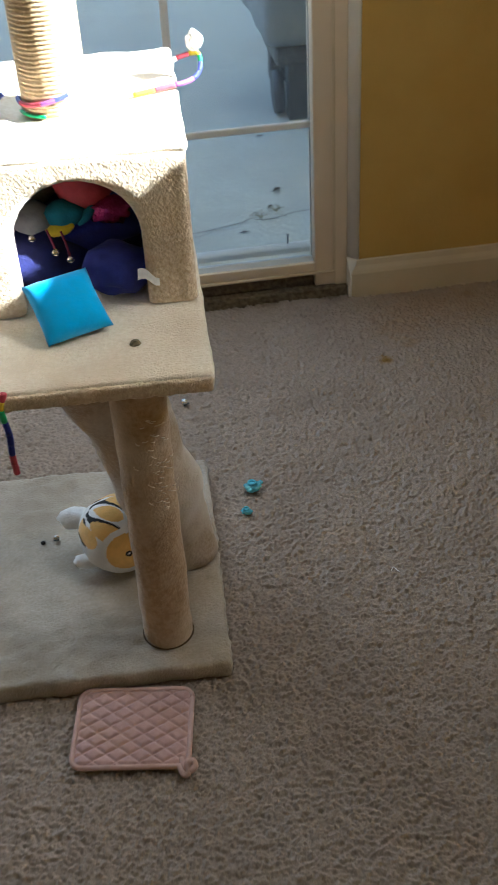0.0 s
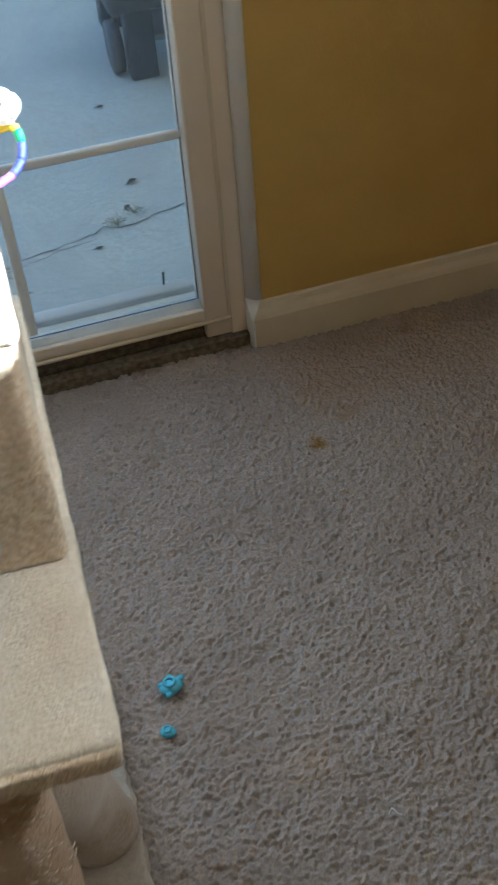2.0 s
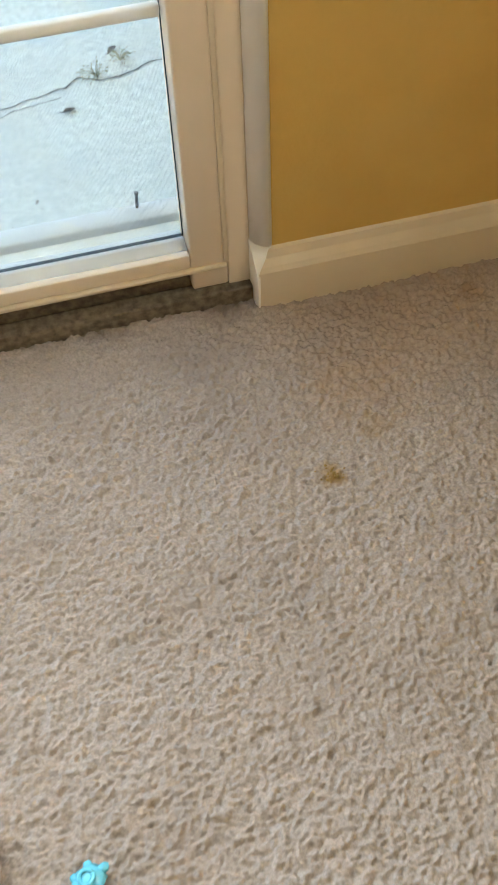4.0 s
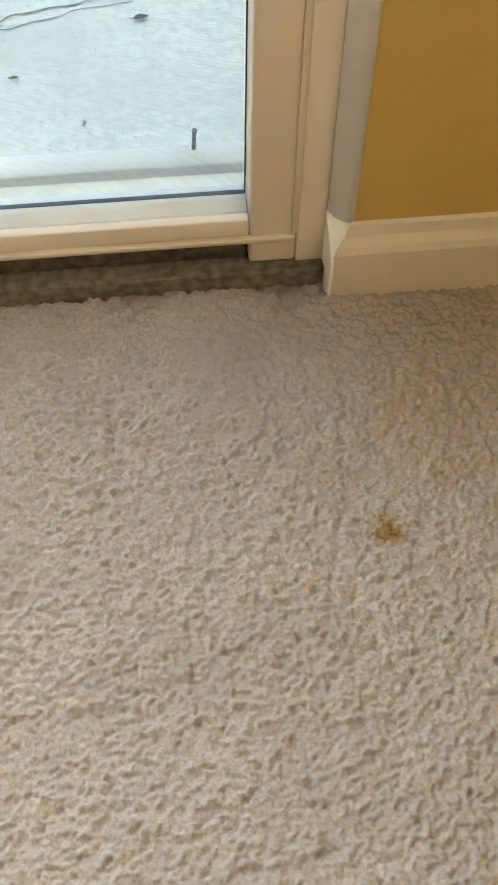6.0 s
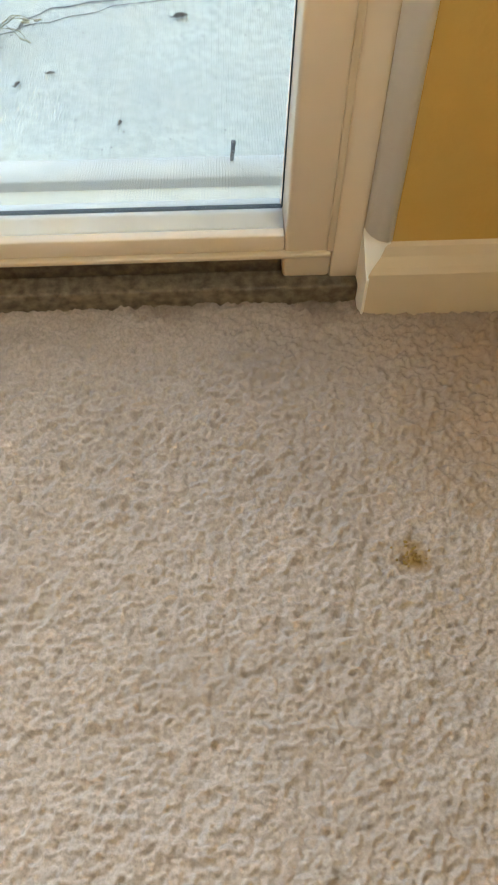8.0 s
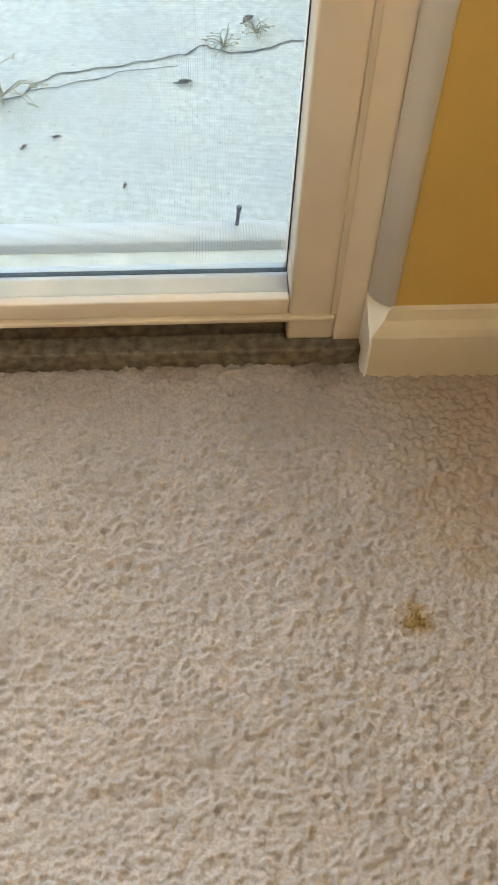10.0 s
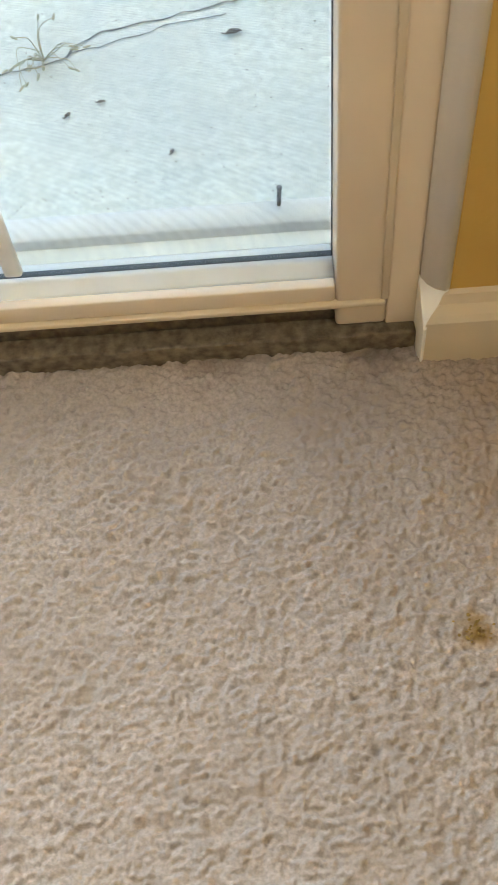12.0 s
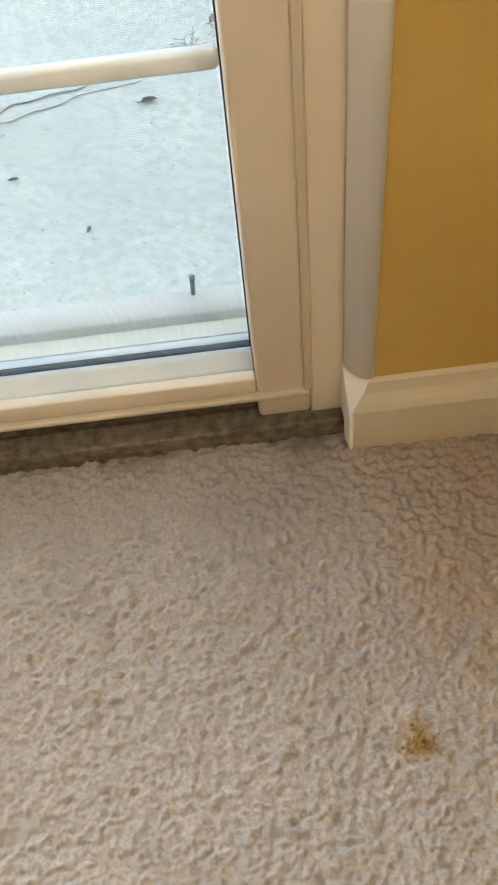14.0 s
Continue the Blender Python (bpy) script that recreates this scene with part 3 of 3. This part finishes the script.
# toys on the platform and in the house
def single(name, bm, mat, label, category, group="", m=None):
    ob = link_mesh(name, bm, mat)
    if m is not None:
        ob.matrix_basis = m
    return tagged(ob, label, category, group)


def small_pillow():
    p = new("toy_pillow")
    p.matrix_basis = in_tree(-0.183, 0.183, DECK + 0.036, 34, 6, 12) @ pose(0, 0, 0, 0, 0, 13)
    part("cover", pillow(0.098, 0.098, 0.046, 26, 0.05), CYAN, p)
    return tagged(p, "small bright cyan stuffed cushion leaning in the arched doorway", "cat toy", "cat toys in the house")


small_pillow()
navy = new("toy_cushion")
navy.matrix_basis = in_tree(-0.108, 0.268, DECK + 0.044, 0, 12, 14)
part("cover", lump(0.054, 0.036, 0.040, 2.6, 0.16, 4), NAVY, navy)
tag = bmesh.new()
rows = [[tag.verts.new((0.012 + 0.030 * k / 6, -0.056 - 0.012 * k / 6 + 0.006 * w, 0.006 + 0.004 * math.sin(k * 0.9) + 0.015 * w * (1 - 0.07 * k))) for w in (0, 0.5, 1)] for k in range(7)]
for ra, rb in zip(rows, rows[1:]):
    for k in range(2):
        tag.faces.new((ra[k], ra[k + 1], rb[k + 1], rb[k]))
bmesh.ops.solidify(tag, geom=tag.faces[:], thickness=0.0007)
part("label_tag", tag, TAG, navy, "folded white cloth label")
tagged(navy, "dark blue stuffed cushion with a white cloth label", "cat toy", "cat toys in the house")
roll = single("toy_bolster", moved(lump(0.120, 0.045, 0.042, 2.0, 0.16, 4), pose(0, 0, 0)), NAVY, "rumpled dark blue stuffed bolster", "cat toy", "cat toys in the house", in_tree(-0.168, 0.352, DECK + 0.074, 0, -4, 6))
single("toy_bolster", lump(0.085, 0.06, 0.055, 9.0, 0.2), NAVY_DEEP, "dark blue stuffed cat toy", "cat toy", "cat toys in the house", in_tree(-0.235, 0.318, DECK + 0.050, 0, 10, 20))
single("toy_bolster", lump(0.11, 0.07, 0.05, 5.0, 0.2), NAVY_DEEP, "dark blue stuffed cat toy", "cat toy", "cat toys in the house", in_tree(-0.12, 0.43, DECK + 0.05, 0, 0, -12))
single("toy_ball", lump(0.044, 0.044, 0.040, 4.0, 0.10, 4), RED, "soft red stuffed cat toy", "cat toy", "cat toys in the house", in_tree(-0.148, 0.345, DECK + 0.148))
single("toy_mouse", lump(0.042, 0.032, 0.028, 6.0, 0.2), GREY, "grey cloth cat toy", "cat toy", "cat toys in the house", in_tree(-0.232, 0.322, DECK + 0.106))
single("toy_foil", lump(0.030, 0.022, 0.020, 8.0, 0.5, 3, 5.0), MAGENTA, "crinkled magenta foil cat toy", "cat toy", "cat toys in the house", in_tree(-0.112, 0.318, DECK + 0.114))


def bird_toy():
    b = new("toy_bird")
    b.matrix_basis = in_tree(-0.178, 0.312, DECK + 0.116, 10, 0, 8) @ Matrix.Scale(0.84, 4)
    part("body", lump(0.036, 0.022, 0.026, 3.0, 0.15), TEAL, b)
    part("belly", moved(lump(0.030, 0.018, 0.012, 5.0, 0.15), pose(-0.014, -0.010, -0.022, 0, -14, 0)), LEMON, b, "yellow felt underside")
    part("wing", moved(lump(0.024, 0.008, 0.009, 7.0, 0.15), pose(0.036, -0.008, -0.006, 0, -48, 0)), TEAL, b)
    return tagged(b, "teal and yellow felt cat toy", "cat toy", "cat toys in the house")


bird_toy()


def bell(m, label="small silver jingle bell", r=0.0055):
    b = new("jingle_bell")
    b.matrix_basis = m
    shell = lump(r, r, r, 0.0, 0.0)
    part("shell", shell, SILVER, b)
    part("slot", box(-r * 0.8, -r * 1.02, -r * 0.14, r * 0.8, -r * 0.6, r * 0.14), GASKET, b, "dark slot")
    return tagged(b, label, "bell", "jingle bells")


for x, y, z, cord in ((-0.226, 0.272, 0.100, 0.0), (-0.196, 0.270, 0.076, 0.032), (-0.176, 0.268, 0.064, 0.040)):
    b = bell(in_tree(x, y, DECK + z))
    if cord:
        part("cord", tube(smooth_path([(0, 0.004, 0.004), (-0.003, 0.006, cord * 0.5), (-0.008, 0.010, cord)]), 0.0018, 6), WINE, b, "thin wine-red cord")
# teaser with a rainbow ribbon lying over the roof
def ribbon(name, path, colours, width, label):
    """A soft ribbon tube, one piece for each of its colours."""
    r = new(name)
    pts = smooth_path([in_tree(*p).translation for p in path], 8)
    n = len(pts) - 1
    for i, c in enumerate(colours):
        a, b = round(i * n / len(colours)), round((i + 1) * n / len(colours))
        part("ribbon_section", tube(pts[a:b + 1], width, 8), c, r)
    return tagged(r, label, "cat toy", "ribbon teasers")


TOP = ROOF + 0.006
ribbon("ribbon_teaser", [(-0.060, 0.400, TOP + 0.004), (-0.020, 0.415, TOP + 0.005), (0.020, 0.430, TOP + 0.006), (0.038, 0.445, TOP + 0.012), (0.043, 0.462, TOP + 0.024), (0.038, 0.470, TOP + 0.034), (0.014, 0.470, TOP + 0.030), (-0.008, 0.470, TOP + 0.022)],
       [LEMON, RED, VIOLET, BLUE, BLUE, GREEN, LEMON, RED, TAG], 0.0038, "rainbow striped ribbon cat teaser lying over the roof edge")
single("pompom", lump(0.012, 0.011, 0.015, 3.0, 0.28, 4, 2.6), WHITE_FUR, "white fluffy pompom on the ribbon teaser", "pompom", "", in_tree(0.036, 0.474, TOP + 0.050))
ribbon("ribbon_teaser", [(-0.172 + 0.0515 * math.cos(a), 0.392 + 0.0515 * math.sin(a), TOP + 0.028 + 0.010 * math.sin(a * 1.3)) for a in (math.pi * 1.02 + 0.28 * k for k in range(8))],
       [BLUE, RED, RED, VIOLET, BLUE], 0.0035, "rainbow ribbon wound round the sisal post")
ribbon("ribbon_teaser", [(-0.172 + 0.0505 * math.cos(a), 0.392 + 0.0505 * math.sin(a), TOP + 0.004) for a in (math.pi * 1.1 + 0.2 * k for k in range(6))],
       [GREEN], 0.0028, "green ribbon round the foot of the sisal post")
ribbon("ribbon_teaser", [(-0.245, 0.400, TOP + 0.022), (-0.262, 0.395, TOP + 0.013), (-0.290, 0.380, TOP + 0.002), (-0.310, 0.360, TOP + 0.0)],
       [BLUE], 0.004, "dark blue end of a ribbon teaser on the roof")
ribbon("ribbon_teaser", [(-0.268, 0.029, DECK + 0.004), (-0.276, 0.026, DECK - 0.020), (-0.272, 0.026, DECK - 0.060), (-0.274, 0.027, DECK - 0.095), (-0.273, 0.027, DECK - 0.128)],
       [RED, LEMON, GREEN, NAVY, NAVY, NAVY, RED, RED], 0.0045, "rainbow ribbon hanging from the platform edge")


# stuffed fish on the base board
def stuffed_fish():
    bm = bmesh.new()
    bmesh.ops.create_icosphere(bm, subdivisions=6, radius=1.0)
    for v in bm.verts:
        x, y, z = v.co
        body = 1 - 0.22 * max(0, -x) ** 1.5
        v.co = Vector((x * 0.070, y * 0.066 * body, z * 0.058 * body))
        v.co += v.co.normalized() * 0.0016 * noise.noise(v.co * 45)
    me = bpy.data.meshes.new("body")
    bm.to_mesh(me)
    bm.free()
    for m in (WHITE_FUR, ORANGE, BLACK):
        me.materials.append(m)
    eye = Vector((0.72, 0.57, 0.40)).normalized()
    back = Vector((-1, 0, 0))
    back = (back - eye * back.dot(eye)).normalized()
    up = eye.cross(back)
    up = up if up.z > 0 else -up
    # orange patches (towards the tail, upwards, their reach) and the side on which a black line edges them
    patches = ((0.50, 0.44, 0.32, 0.19, "up"), (0.46, 0.84, 0.44, 0.15, "up"), (0.86, 0.14, 0.17, 0.24, "back"))
    for p in me.polygons:
        c = p.center
        d = Vector((c.x / 0.070, abs(c.y) / 0.066, c.z / 0.058))
        far = d.length > 1.25
        d.normalize()
        b, u = d.dot(back), d.dot(up)
        r = math.hypot(b, u)
        slot = 0
        if d.dot(eye) > -0.2 and not far:
            if r < 0.085:
                slot = 0 if r < 0.03 else 2
            elif r < 0.50:
                slot = 1
            elif r > 0.62:
                for cb, cu, rb, ru, side in patches:
                    q = math.hypot((b - cb) / rb, (u - cu) / ru)
                    edge = (u - cu) / ru > 0.25 if side == "up" else (b - cb) / rb > 0.25
                    if q < 1:
                        slot = 1
                    elif q < 1.24 and edge and slot == 0:
                        slot = 2
        p.material_index = slot
        p.use_smooth = True
    ob = new("stuffed_fish")
    new("body", me).parent = ob
    for name, centre, size in (("fin", (-0.030, -0.060, -0.014), 0.020), ("fin", (0.000, 0.060, 0.020), 0.020), ("tail", (-0.088, 0.0, -0.006), 0.028)):
        part(name, moved(lump(size * 1.1, size * 0.7, size * 0.55, size * 90, 0.22), pose(*centre, 0, 0, 20)), WHITE_FUR, ob)
    ob.matrix_basis = in_tree(-0.170, 0.284, 0.099, 18, 0, -36) @ Matrix.Scale(1.10, 4)
    return tagged(ob, "stuffed white and orange striped fish toy on the base board", "stuffed toy")


stuffed_fish()
bell(in_tree(-0.290, 0.352, 0.041), "small silver jingle bell on the plush base board", 0.006)
single("bead", lump(0.0045, 0.0045, 0.0035, 1.0, 0.1), BLACK, "tiny black bead on the plush base board", "bead", "", in_tree(-0.314, 0.346, 0.0385))


# ---- things on the carpet ----
def potholder():
    p = new("potholder")
    p.matrix_basis = pose(1.084, 1.252, 0.005, 0, 0, -9)
    w, h, n = 0.178, 0.148, 110
    bm = bmesh.new()
    rows = []
    for s in (1, 0):
        sheet = []
        for i in range(n + 1):
            line = []
            for j in range(n + 1):
                u, v = 2 * i / n - 1, 2 * j / n - 1
                # rounded corners
                q = 1 - 0.055 * (abs(u) ** 6) * (abs(v) ** 6)
                x, y = u * w / 2 * q, v * h / 2 * q
                if s:
                    lines = [abs((x * cx + y * cy) / 0.021 - round((x * cx + y * cy) / 0.021)) * 0.021 for cx, cy in ((0.62, 0.78), (0.55, -0.83))]
                    puff = min(1 - math.exp(-(d / 0.0019) ** 1.5) for d in lines) * (0.75 + 0.25 * min(1.0, min(lines) / 0.009))
                    edge = min(1.0, 9 * (1 - max(abs(u), abs(v))))
                    z = 0.004 + edge * (0.0008 + 0.0050 * puff) + 0.0008 * noise.noise(Vector((x, y, 0)) * 60)
                else:
                    z = 0.0
                line.append(bm.verts.new((x, y, z)))
            sheet.append(line)
        rows.append(sheet)
    for s, sheet in enumerate(rows):
        for i in range(n):
            for j in range(n):
                f = [sheet[i][j], sheet[i + 1][j], sheet[i + 1][j + 1], sheet[i][j + 1]]
                bm.faces.new(f if s == 0 else f[::-1])
    rim = [(i, 0) for i in range(n)] + [(n, j) for j in range(n)] + [(i, n) for i in range(n, 0, -1)] + [(0, j) for j in range(n, 0, -1)]
    for a, b in zip(rim, rim[1:] + rim[:1]):
        bm.faces.new((rows[0][a[0]][a[1]], rows[1][a[0]][a[1]], rows[1][b[0]][b[1]], rows[0][b[0]][b[1]]))
    bmesh.ops.recalc_face_normals(bm, faces=bm.faces[:])
    part("quilted_pad", bm, PINK, p, "quilted in a diamond pattern")
    ring, r = [], 0.018
    for cx, cy, a0 in ((w / 2 - r, h / 2 - r, 0), (-w / 2 + r, h / 2 - r, 90), (-w / 2 + r, -h / 2 + r, 180), (w / 2 - r, -h / 2 + r, 270)):
        for k in range(7):
            a = radians(a0 + 15 * k)
            ring.append((cx + r * math.cos(a), cy + r * math.sin(a), 0.0045))
    part("binding", tube(ring + ring[:1], 0.0042, 8), PINK_EDGE, p, "stitched pink edge binding")
    part("hanging_loop", tube(smooth_path([(0.078, -0.062, 0.006), (0.084, -0.078, 0.008), (0.092, -0.086, 0.010), (0.100, -0.080, 0.012), (0.096, -0.072, 0.014), (0.088, -0.078, 0.015), (0.090, -0.088, 0.009), (0.084, -0.090, 0.006), (0.076, -0.074, 0.006)]), 0.0050, 8), PINK_EDGE, p, "knotted cloth loop")
    return tagged(p, "faded pink quilted potholder lying on the carpet", "potholder")


potholder()


def plastic_toy(name, m, size, label):
    """A small clear plastic fish-like trinket: body, fins and a ring."""
    t = new(name)
    t.matrix_basis = m
    part("body", lump(size, size * 0.8, size * 0.5, size * 200, 0.25, 3, 3.0), AQUA, t)
    ring = [(-size * 0.1 + size * 0.42 * math.cos(a), size * 0.1 + size * 0.42 * math.sin(a), size * 0.52) for a in (2 * math.pi * k / 16 for k in range(17))]
    part("ring", tube(ring, size * 0.14, 6), AQUA, t)
    return t


big = plastic_toy("plastic_toy", pose(1.355, 1.792, 0.008, 0, 0, 20), 0.017, "")
for k, (x, y, a) in enumerate(((0.016, 0.002, 0), (-0.010, 0.008, 130), (-0.010, -0.009, 220), (0.005, 0.011, 80))):
    part("fin", moved(lump(0.0065, 0.0050, 0.004, k * 3.0, 0.2), pose(x, y, 0.001, 0, 0, a)), AQUA, big)
tagged(big, "broken aqua plastic trinket with stubby fins on the carpet", "plastic toy", "aqua plastic bits")
tagged(plastic_toy("plastic_toy", pose(1.332, 1.724, 0.006, 0, 0, -30), 0.011, ""), "small round aqua plastic bit on the carpet", "plastic toy", "aqua plastic bits")

bell(pose(1.253, 2.104, 0.008, 20, 0, 30), "small dark-slotted silver jingle bell on the carpet", 0.008)

crumbs = bmesh.new()
rng = random.Random(4)
for k in range(26):
    piece = lump(rng.uniform(0.0008, 0.0026), rng.uniform(0.0008, 0.0020), rng.uniform(0.0006, 0.0011), k * 1.3, 0.3, 1)
    tmp = bpy.data.meshes.new("tmp")
    moved(piece, pose(1.718 + rng.gauss(0, 0.0075), 2.184 + rng.gauss(0, 0.0055), 0.0015, 0, 0, rng.uniform(0, 180))).to_mesh(tmp)
    piece.free()
    crumbs.from_mesh(tmp)
    bpy.data.meshes.remove(tmp)
tagged(link_mesh("crumbs", crumbs, CRUMB), "dry yellow-brown crumbs trodden into the carpet", "crumbs", kind="stuff")
single("lint", tube(smooth_path([(1.560, 1.515, 0.004), (1.566, 1.520, 0.007), (1.570, 1.513, 0.006), (1.575, 1.509, 0.004)]), 0.0009, 5), TAG, "white curl of thread on the carpet", "thread")
single("paper_sheet", moved(padded(0, -0.20, 0, 0.13, 0.0, 0.006, 0.002, 0.02, 0.001, 20.0), pose(2.238, 2.462, 0.003, 0, 0, 0)), PAPER, "white paper lying against the baseboard", "paper")

# ---- outside things ----
nail = new("nail")
nail.matrix_basis = pose(1.571, 2.604, 0.090, 4, 3, 0)
part("shank", tube([(0, 0, 0), (0, 0, 0.030)], 0.0022, 8), IRON, nail)
part("head", tube([(0, 0, 0.030), (0, 0, 0.0322)], 0.0030, 10), IRON, nail)
tagged(nail, "dark nail sticking up from the outer sill", "nail")

# insect screen of fine wires
wires = bmesh.new()
def wire(a, b, r=0.00010):
    a, b = Vector(a), Vector(b)
    d = (b - a).normalized()
    u = d.orthogonal().normalized()
    w = d.cross(u)
    ring = [[wires.verts.new(p + u * (r * math.cos(q)) + w * (r * math.sin(q))) for q in (0.0, 2.0944, 4.18879)] for p in (a, b)]
    for k in range(3):
        wires.faces.new((ring[0][k], ring[0][(k + 1) % 3], ring[1][(k + 1) % 3], ring[1][k]))
SCREEN_Y, PITCH = 2.5645, 0.00155
for k in range(int((GX - 0.60) / PITCH)):
    x = GX - k * PITCH
    wire((x, SCREEN_Y, 0.070), (x, SCREEN_Y, 1.00))
for k in range(int(0.93 / PITCH)):
    z = 0.070 + k * PITCH
    wire((0.60, SCREEN_Y, z), (GX, SCREEN_Y, z))
WIRE = plain("grey_screen_wire", (0.42, 0.43, 0.44), 0.6)
tagged(link_mesh("insect_screen", wires, WIRE), "fine grey insect screen outside the door glass", "insect screen", kind="structure")


def crack(points, width, seed):
    """A ragged strip along a crack in the slab."""
    bm = bmesh.new()
    pts = smooth_path([(x, y, 0) for x, y in points], 14)
    left, right = [], []
    for i, p in enumerate(pts):
        d = (pts[min(i + 1, len(pts) - 1)] - pts[max(i - 1, 0)]).normalized()
        s = Vector((-d.y, d.x, 0))
        j = Vector((noise.noise(p * 40 + Vector((seed, 0, 0))), noise.noise(p * 40 + Vector((0, seed, 0))), 0)) * 0.008
        wd = width * (0.5 + 0.7 * abs(noise.noise(p * 25 + Vector((seed, seed, 0)))))
        left.append(bm.verts.new((p.x + j.x + s.x * wd, p.y + j.y + s.y * wd, PATIO + 0.0015)))
        right.append(bm.verts.new((p.x + j.x - s.x * wd, p.y + j.y - s.y * wd, PATIO + 0.0015)))
    for i in range(len(pts) - 1):
        bm.faces.new((right[i], right[i + 1], left[i + 1], left[i]))
    return bm


structure("crack", crack([(0.4, 2.93), (0.8, 3.00), (1.187, 3.066), (1.281, 3.090), (1.304, 3.112), (1.352, 3.140), (1.459, 3.165), (1.535, 3.186), (1.557, 3.204), (1.602, 3.182), (1.701, 3.212), (1.9, 3.25), (2.3, 3.27)], 0.0027, 1.0), CRACK, "dark ragged crack in the patio slab")
structure("crack", crack([(1.296, 3.104), (1.36, 3.118), (1.42, 3.140), (1.48, 3.150), (1.52, 3.158)], 0.0017, 5.0), CRACK, "fine side crack in the patio slab")


def weed(x, y, size, seed):
    rng = random.Random(seed)
    w = new("weed")
    w.matrix_basis = pose(x, y, PATIO)
    for k in range(17):
        a = rng.uniform(0, 6.28)
        reach = size * rng.uniform(0.5, 1.0)
        p = [(0, 0, 0)]
        for s in (0.35, 0.7, 1.0):
            p.append((reach * s * math.cos(a) + rng.gauss(0, size * 0.08), reach * s * math.sin(a) + rng.gauss(0, size * 0.08), size * 0.35 * math.sin(s * 2.2) + 0.003))
        pts = smooth_path(p, 4)
        part("stem", tube(pts, 0.0010, 5, True, [1 - 0.6 * i / (len(pts) - 1) for i in range(len(pts))]), WEED, w)
        leafm = lump(size * 0.09, size * 0.028, 0.0012, k + seed, 0.2, 2)
        part("leaf", moved(leafm, pose(*pts[-1], rng.uniform(-20, 20), rng.uniform(-20, 20), math.degrees(a))), WEED, w)
    return tagged(w, "small dried weed growing from the slab crack", "weed", "weeds in the crack")


weed(1.262, 3.092, 0.075, 3)
weed(1.590, 3.200, 0.038, 8)
weed(1.640, 3.235, 0.028, 5)


def dead_leaf(x, y, size, turn, seed):
    """A curled dry leaf: a lens-shaped blade with a folded midrib and a stalk."""
    t = new("dead_leaf")
    t.matrix_basis = pose(x, y, PATIO + 0.002, 0, 0, turn)
    bm = bmesh.new()
    rows = []
    for i in range(9):
        u = i / 8
        wd = size * 0.22 * math.sin(math.pi * u) ** 0.8 + 0.0006
        rows.append([bm.verts.new(((u - 0.5) * size, v * wd, abs(v) * wd * 0.7 + size * 0.25 * (u - 0.5) ** 2 + 0.001 * noise.noise(Vector((u * 5, v * 3, seed))))) for v in (-1, -0.5, 0, 0.5, 1)])
    for a, b in zip(rows, rows[1:]):
        for k in range(4):
            bm.faces.new((a[k], a[k + 1], b[k + 1], b[k]))
    bmesh.ops.solidify(bm, geom=bm.faces[:], thickness=0.0008)
    part("blade", bm, LEAF, t)
    part("stalk", tube([(-size * 0.5, 0, size * 0.06), (-size * 0.66, 0.003, 0.002)], 0.0009, 5), LEAF, t)
    return tagged(t, "small curled brown dead leaf on the patio", "leaf", "dead leaves")


for x, y, s, a in ((1.527, 3.115, 0.024, 10), (1.670, 3.380, 0.036, 35), (1.630, 3.265, 0.026, 50), (1.685, 3.82, 0.025, 5), (1.30, 2.98, 0.012, 60), (1.345, 3.0, 0.012, 10), (1.44, 2.90, 0.010, 80)):
    dead_leaf(x, y, s, a, x * 7)
debris = bmesh.new()
rng = random.Random(11)
for k in range(420):
    x, y = rng.uniform(0.9, 2.1), 2.66 + abs(rng.gauss(0, 0.28))
    piece = lump(rng.uniform(0.0007, 0.0020), rng.uniform(0.0006, 0.0016), 0.0007, k * 0.7, 0.3, 1)
    tmp = bpy.data.meshes.new("tmp")
    moved(piece, pose(x, y, PATIO + 0.001, 0, 0, rng.uniform(0, 180))).to_mesh(tmp)
    piece.free()
    debris.from_mesh(tmp)
    bpy.data.meshes.remove(tmp)
tagged(link_mesh("grit", debris, LEAF), "scattered dark grit on the patio slab", "grit", kind="stuff")


def covered_grill():
    g = new("covered_grill")
    g.matrix_basis = pose(1.765, 3.93, PATIO)
    cover = padded(-0.045, -0.03, 0.255, 0.60, 0.52, 0.98, 0.05, 0.05, 0.03, 6.0, 2.0)
    for v in cover.verts:
        v.co.x += 0.06 * (0.4 - v.co.z) * (v.co.x < 0.2)
    part("cover", cover, BIN, g, "wrinkled grey cloth cover")
    hem = padded(0.0, -0.022, 0.20, 0.585, 0.50, 0.262, 0.015, 0.04, 0.012, 9.0, 5.0)
    part("hem", hem, BIN_DARK, g, "dark lower hem of the cover")
    part("leg", box(0.045, 0.005, 0.0, 0.125, 0.07, 0.21, 0.006), BIN_DARK, g)
    part("leg", box(0.48, 0.005, 0.0, 0.56, 0.07, 0.21, 0.006), BIN_DARK, g)
    part("leg", box(0.045, 0.40, 0.0, 0.125, 0.47, 0.21, 0.006), BIN_DARK, g)
    part("leg", box(0.48, 0.40, 0.0, 0.56, 0.47, 0.21, 0.006), BIN_DARK, g)
    wheel = bmesh.new()
    bmesh.ops.create_cone(wheel, cap_ends=True, segments=24, radius1=0.075, radius2=0.075, depth=0.03)
    part("wheel", moved(wheel, pose(0.022, 0.10, 0.075, 0, 90, 0)), BIN_DARK, g)
    part("shelf", box(0.126, 0.02, 0.10, 0.479, 0.46, 0.12, 0.004), BIN, g)
    return tagged(g, "covered barbecue grill on dark legs on the patio", "grill")


covered_grill()
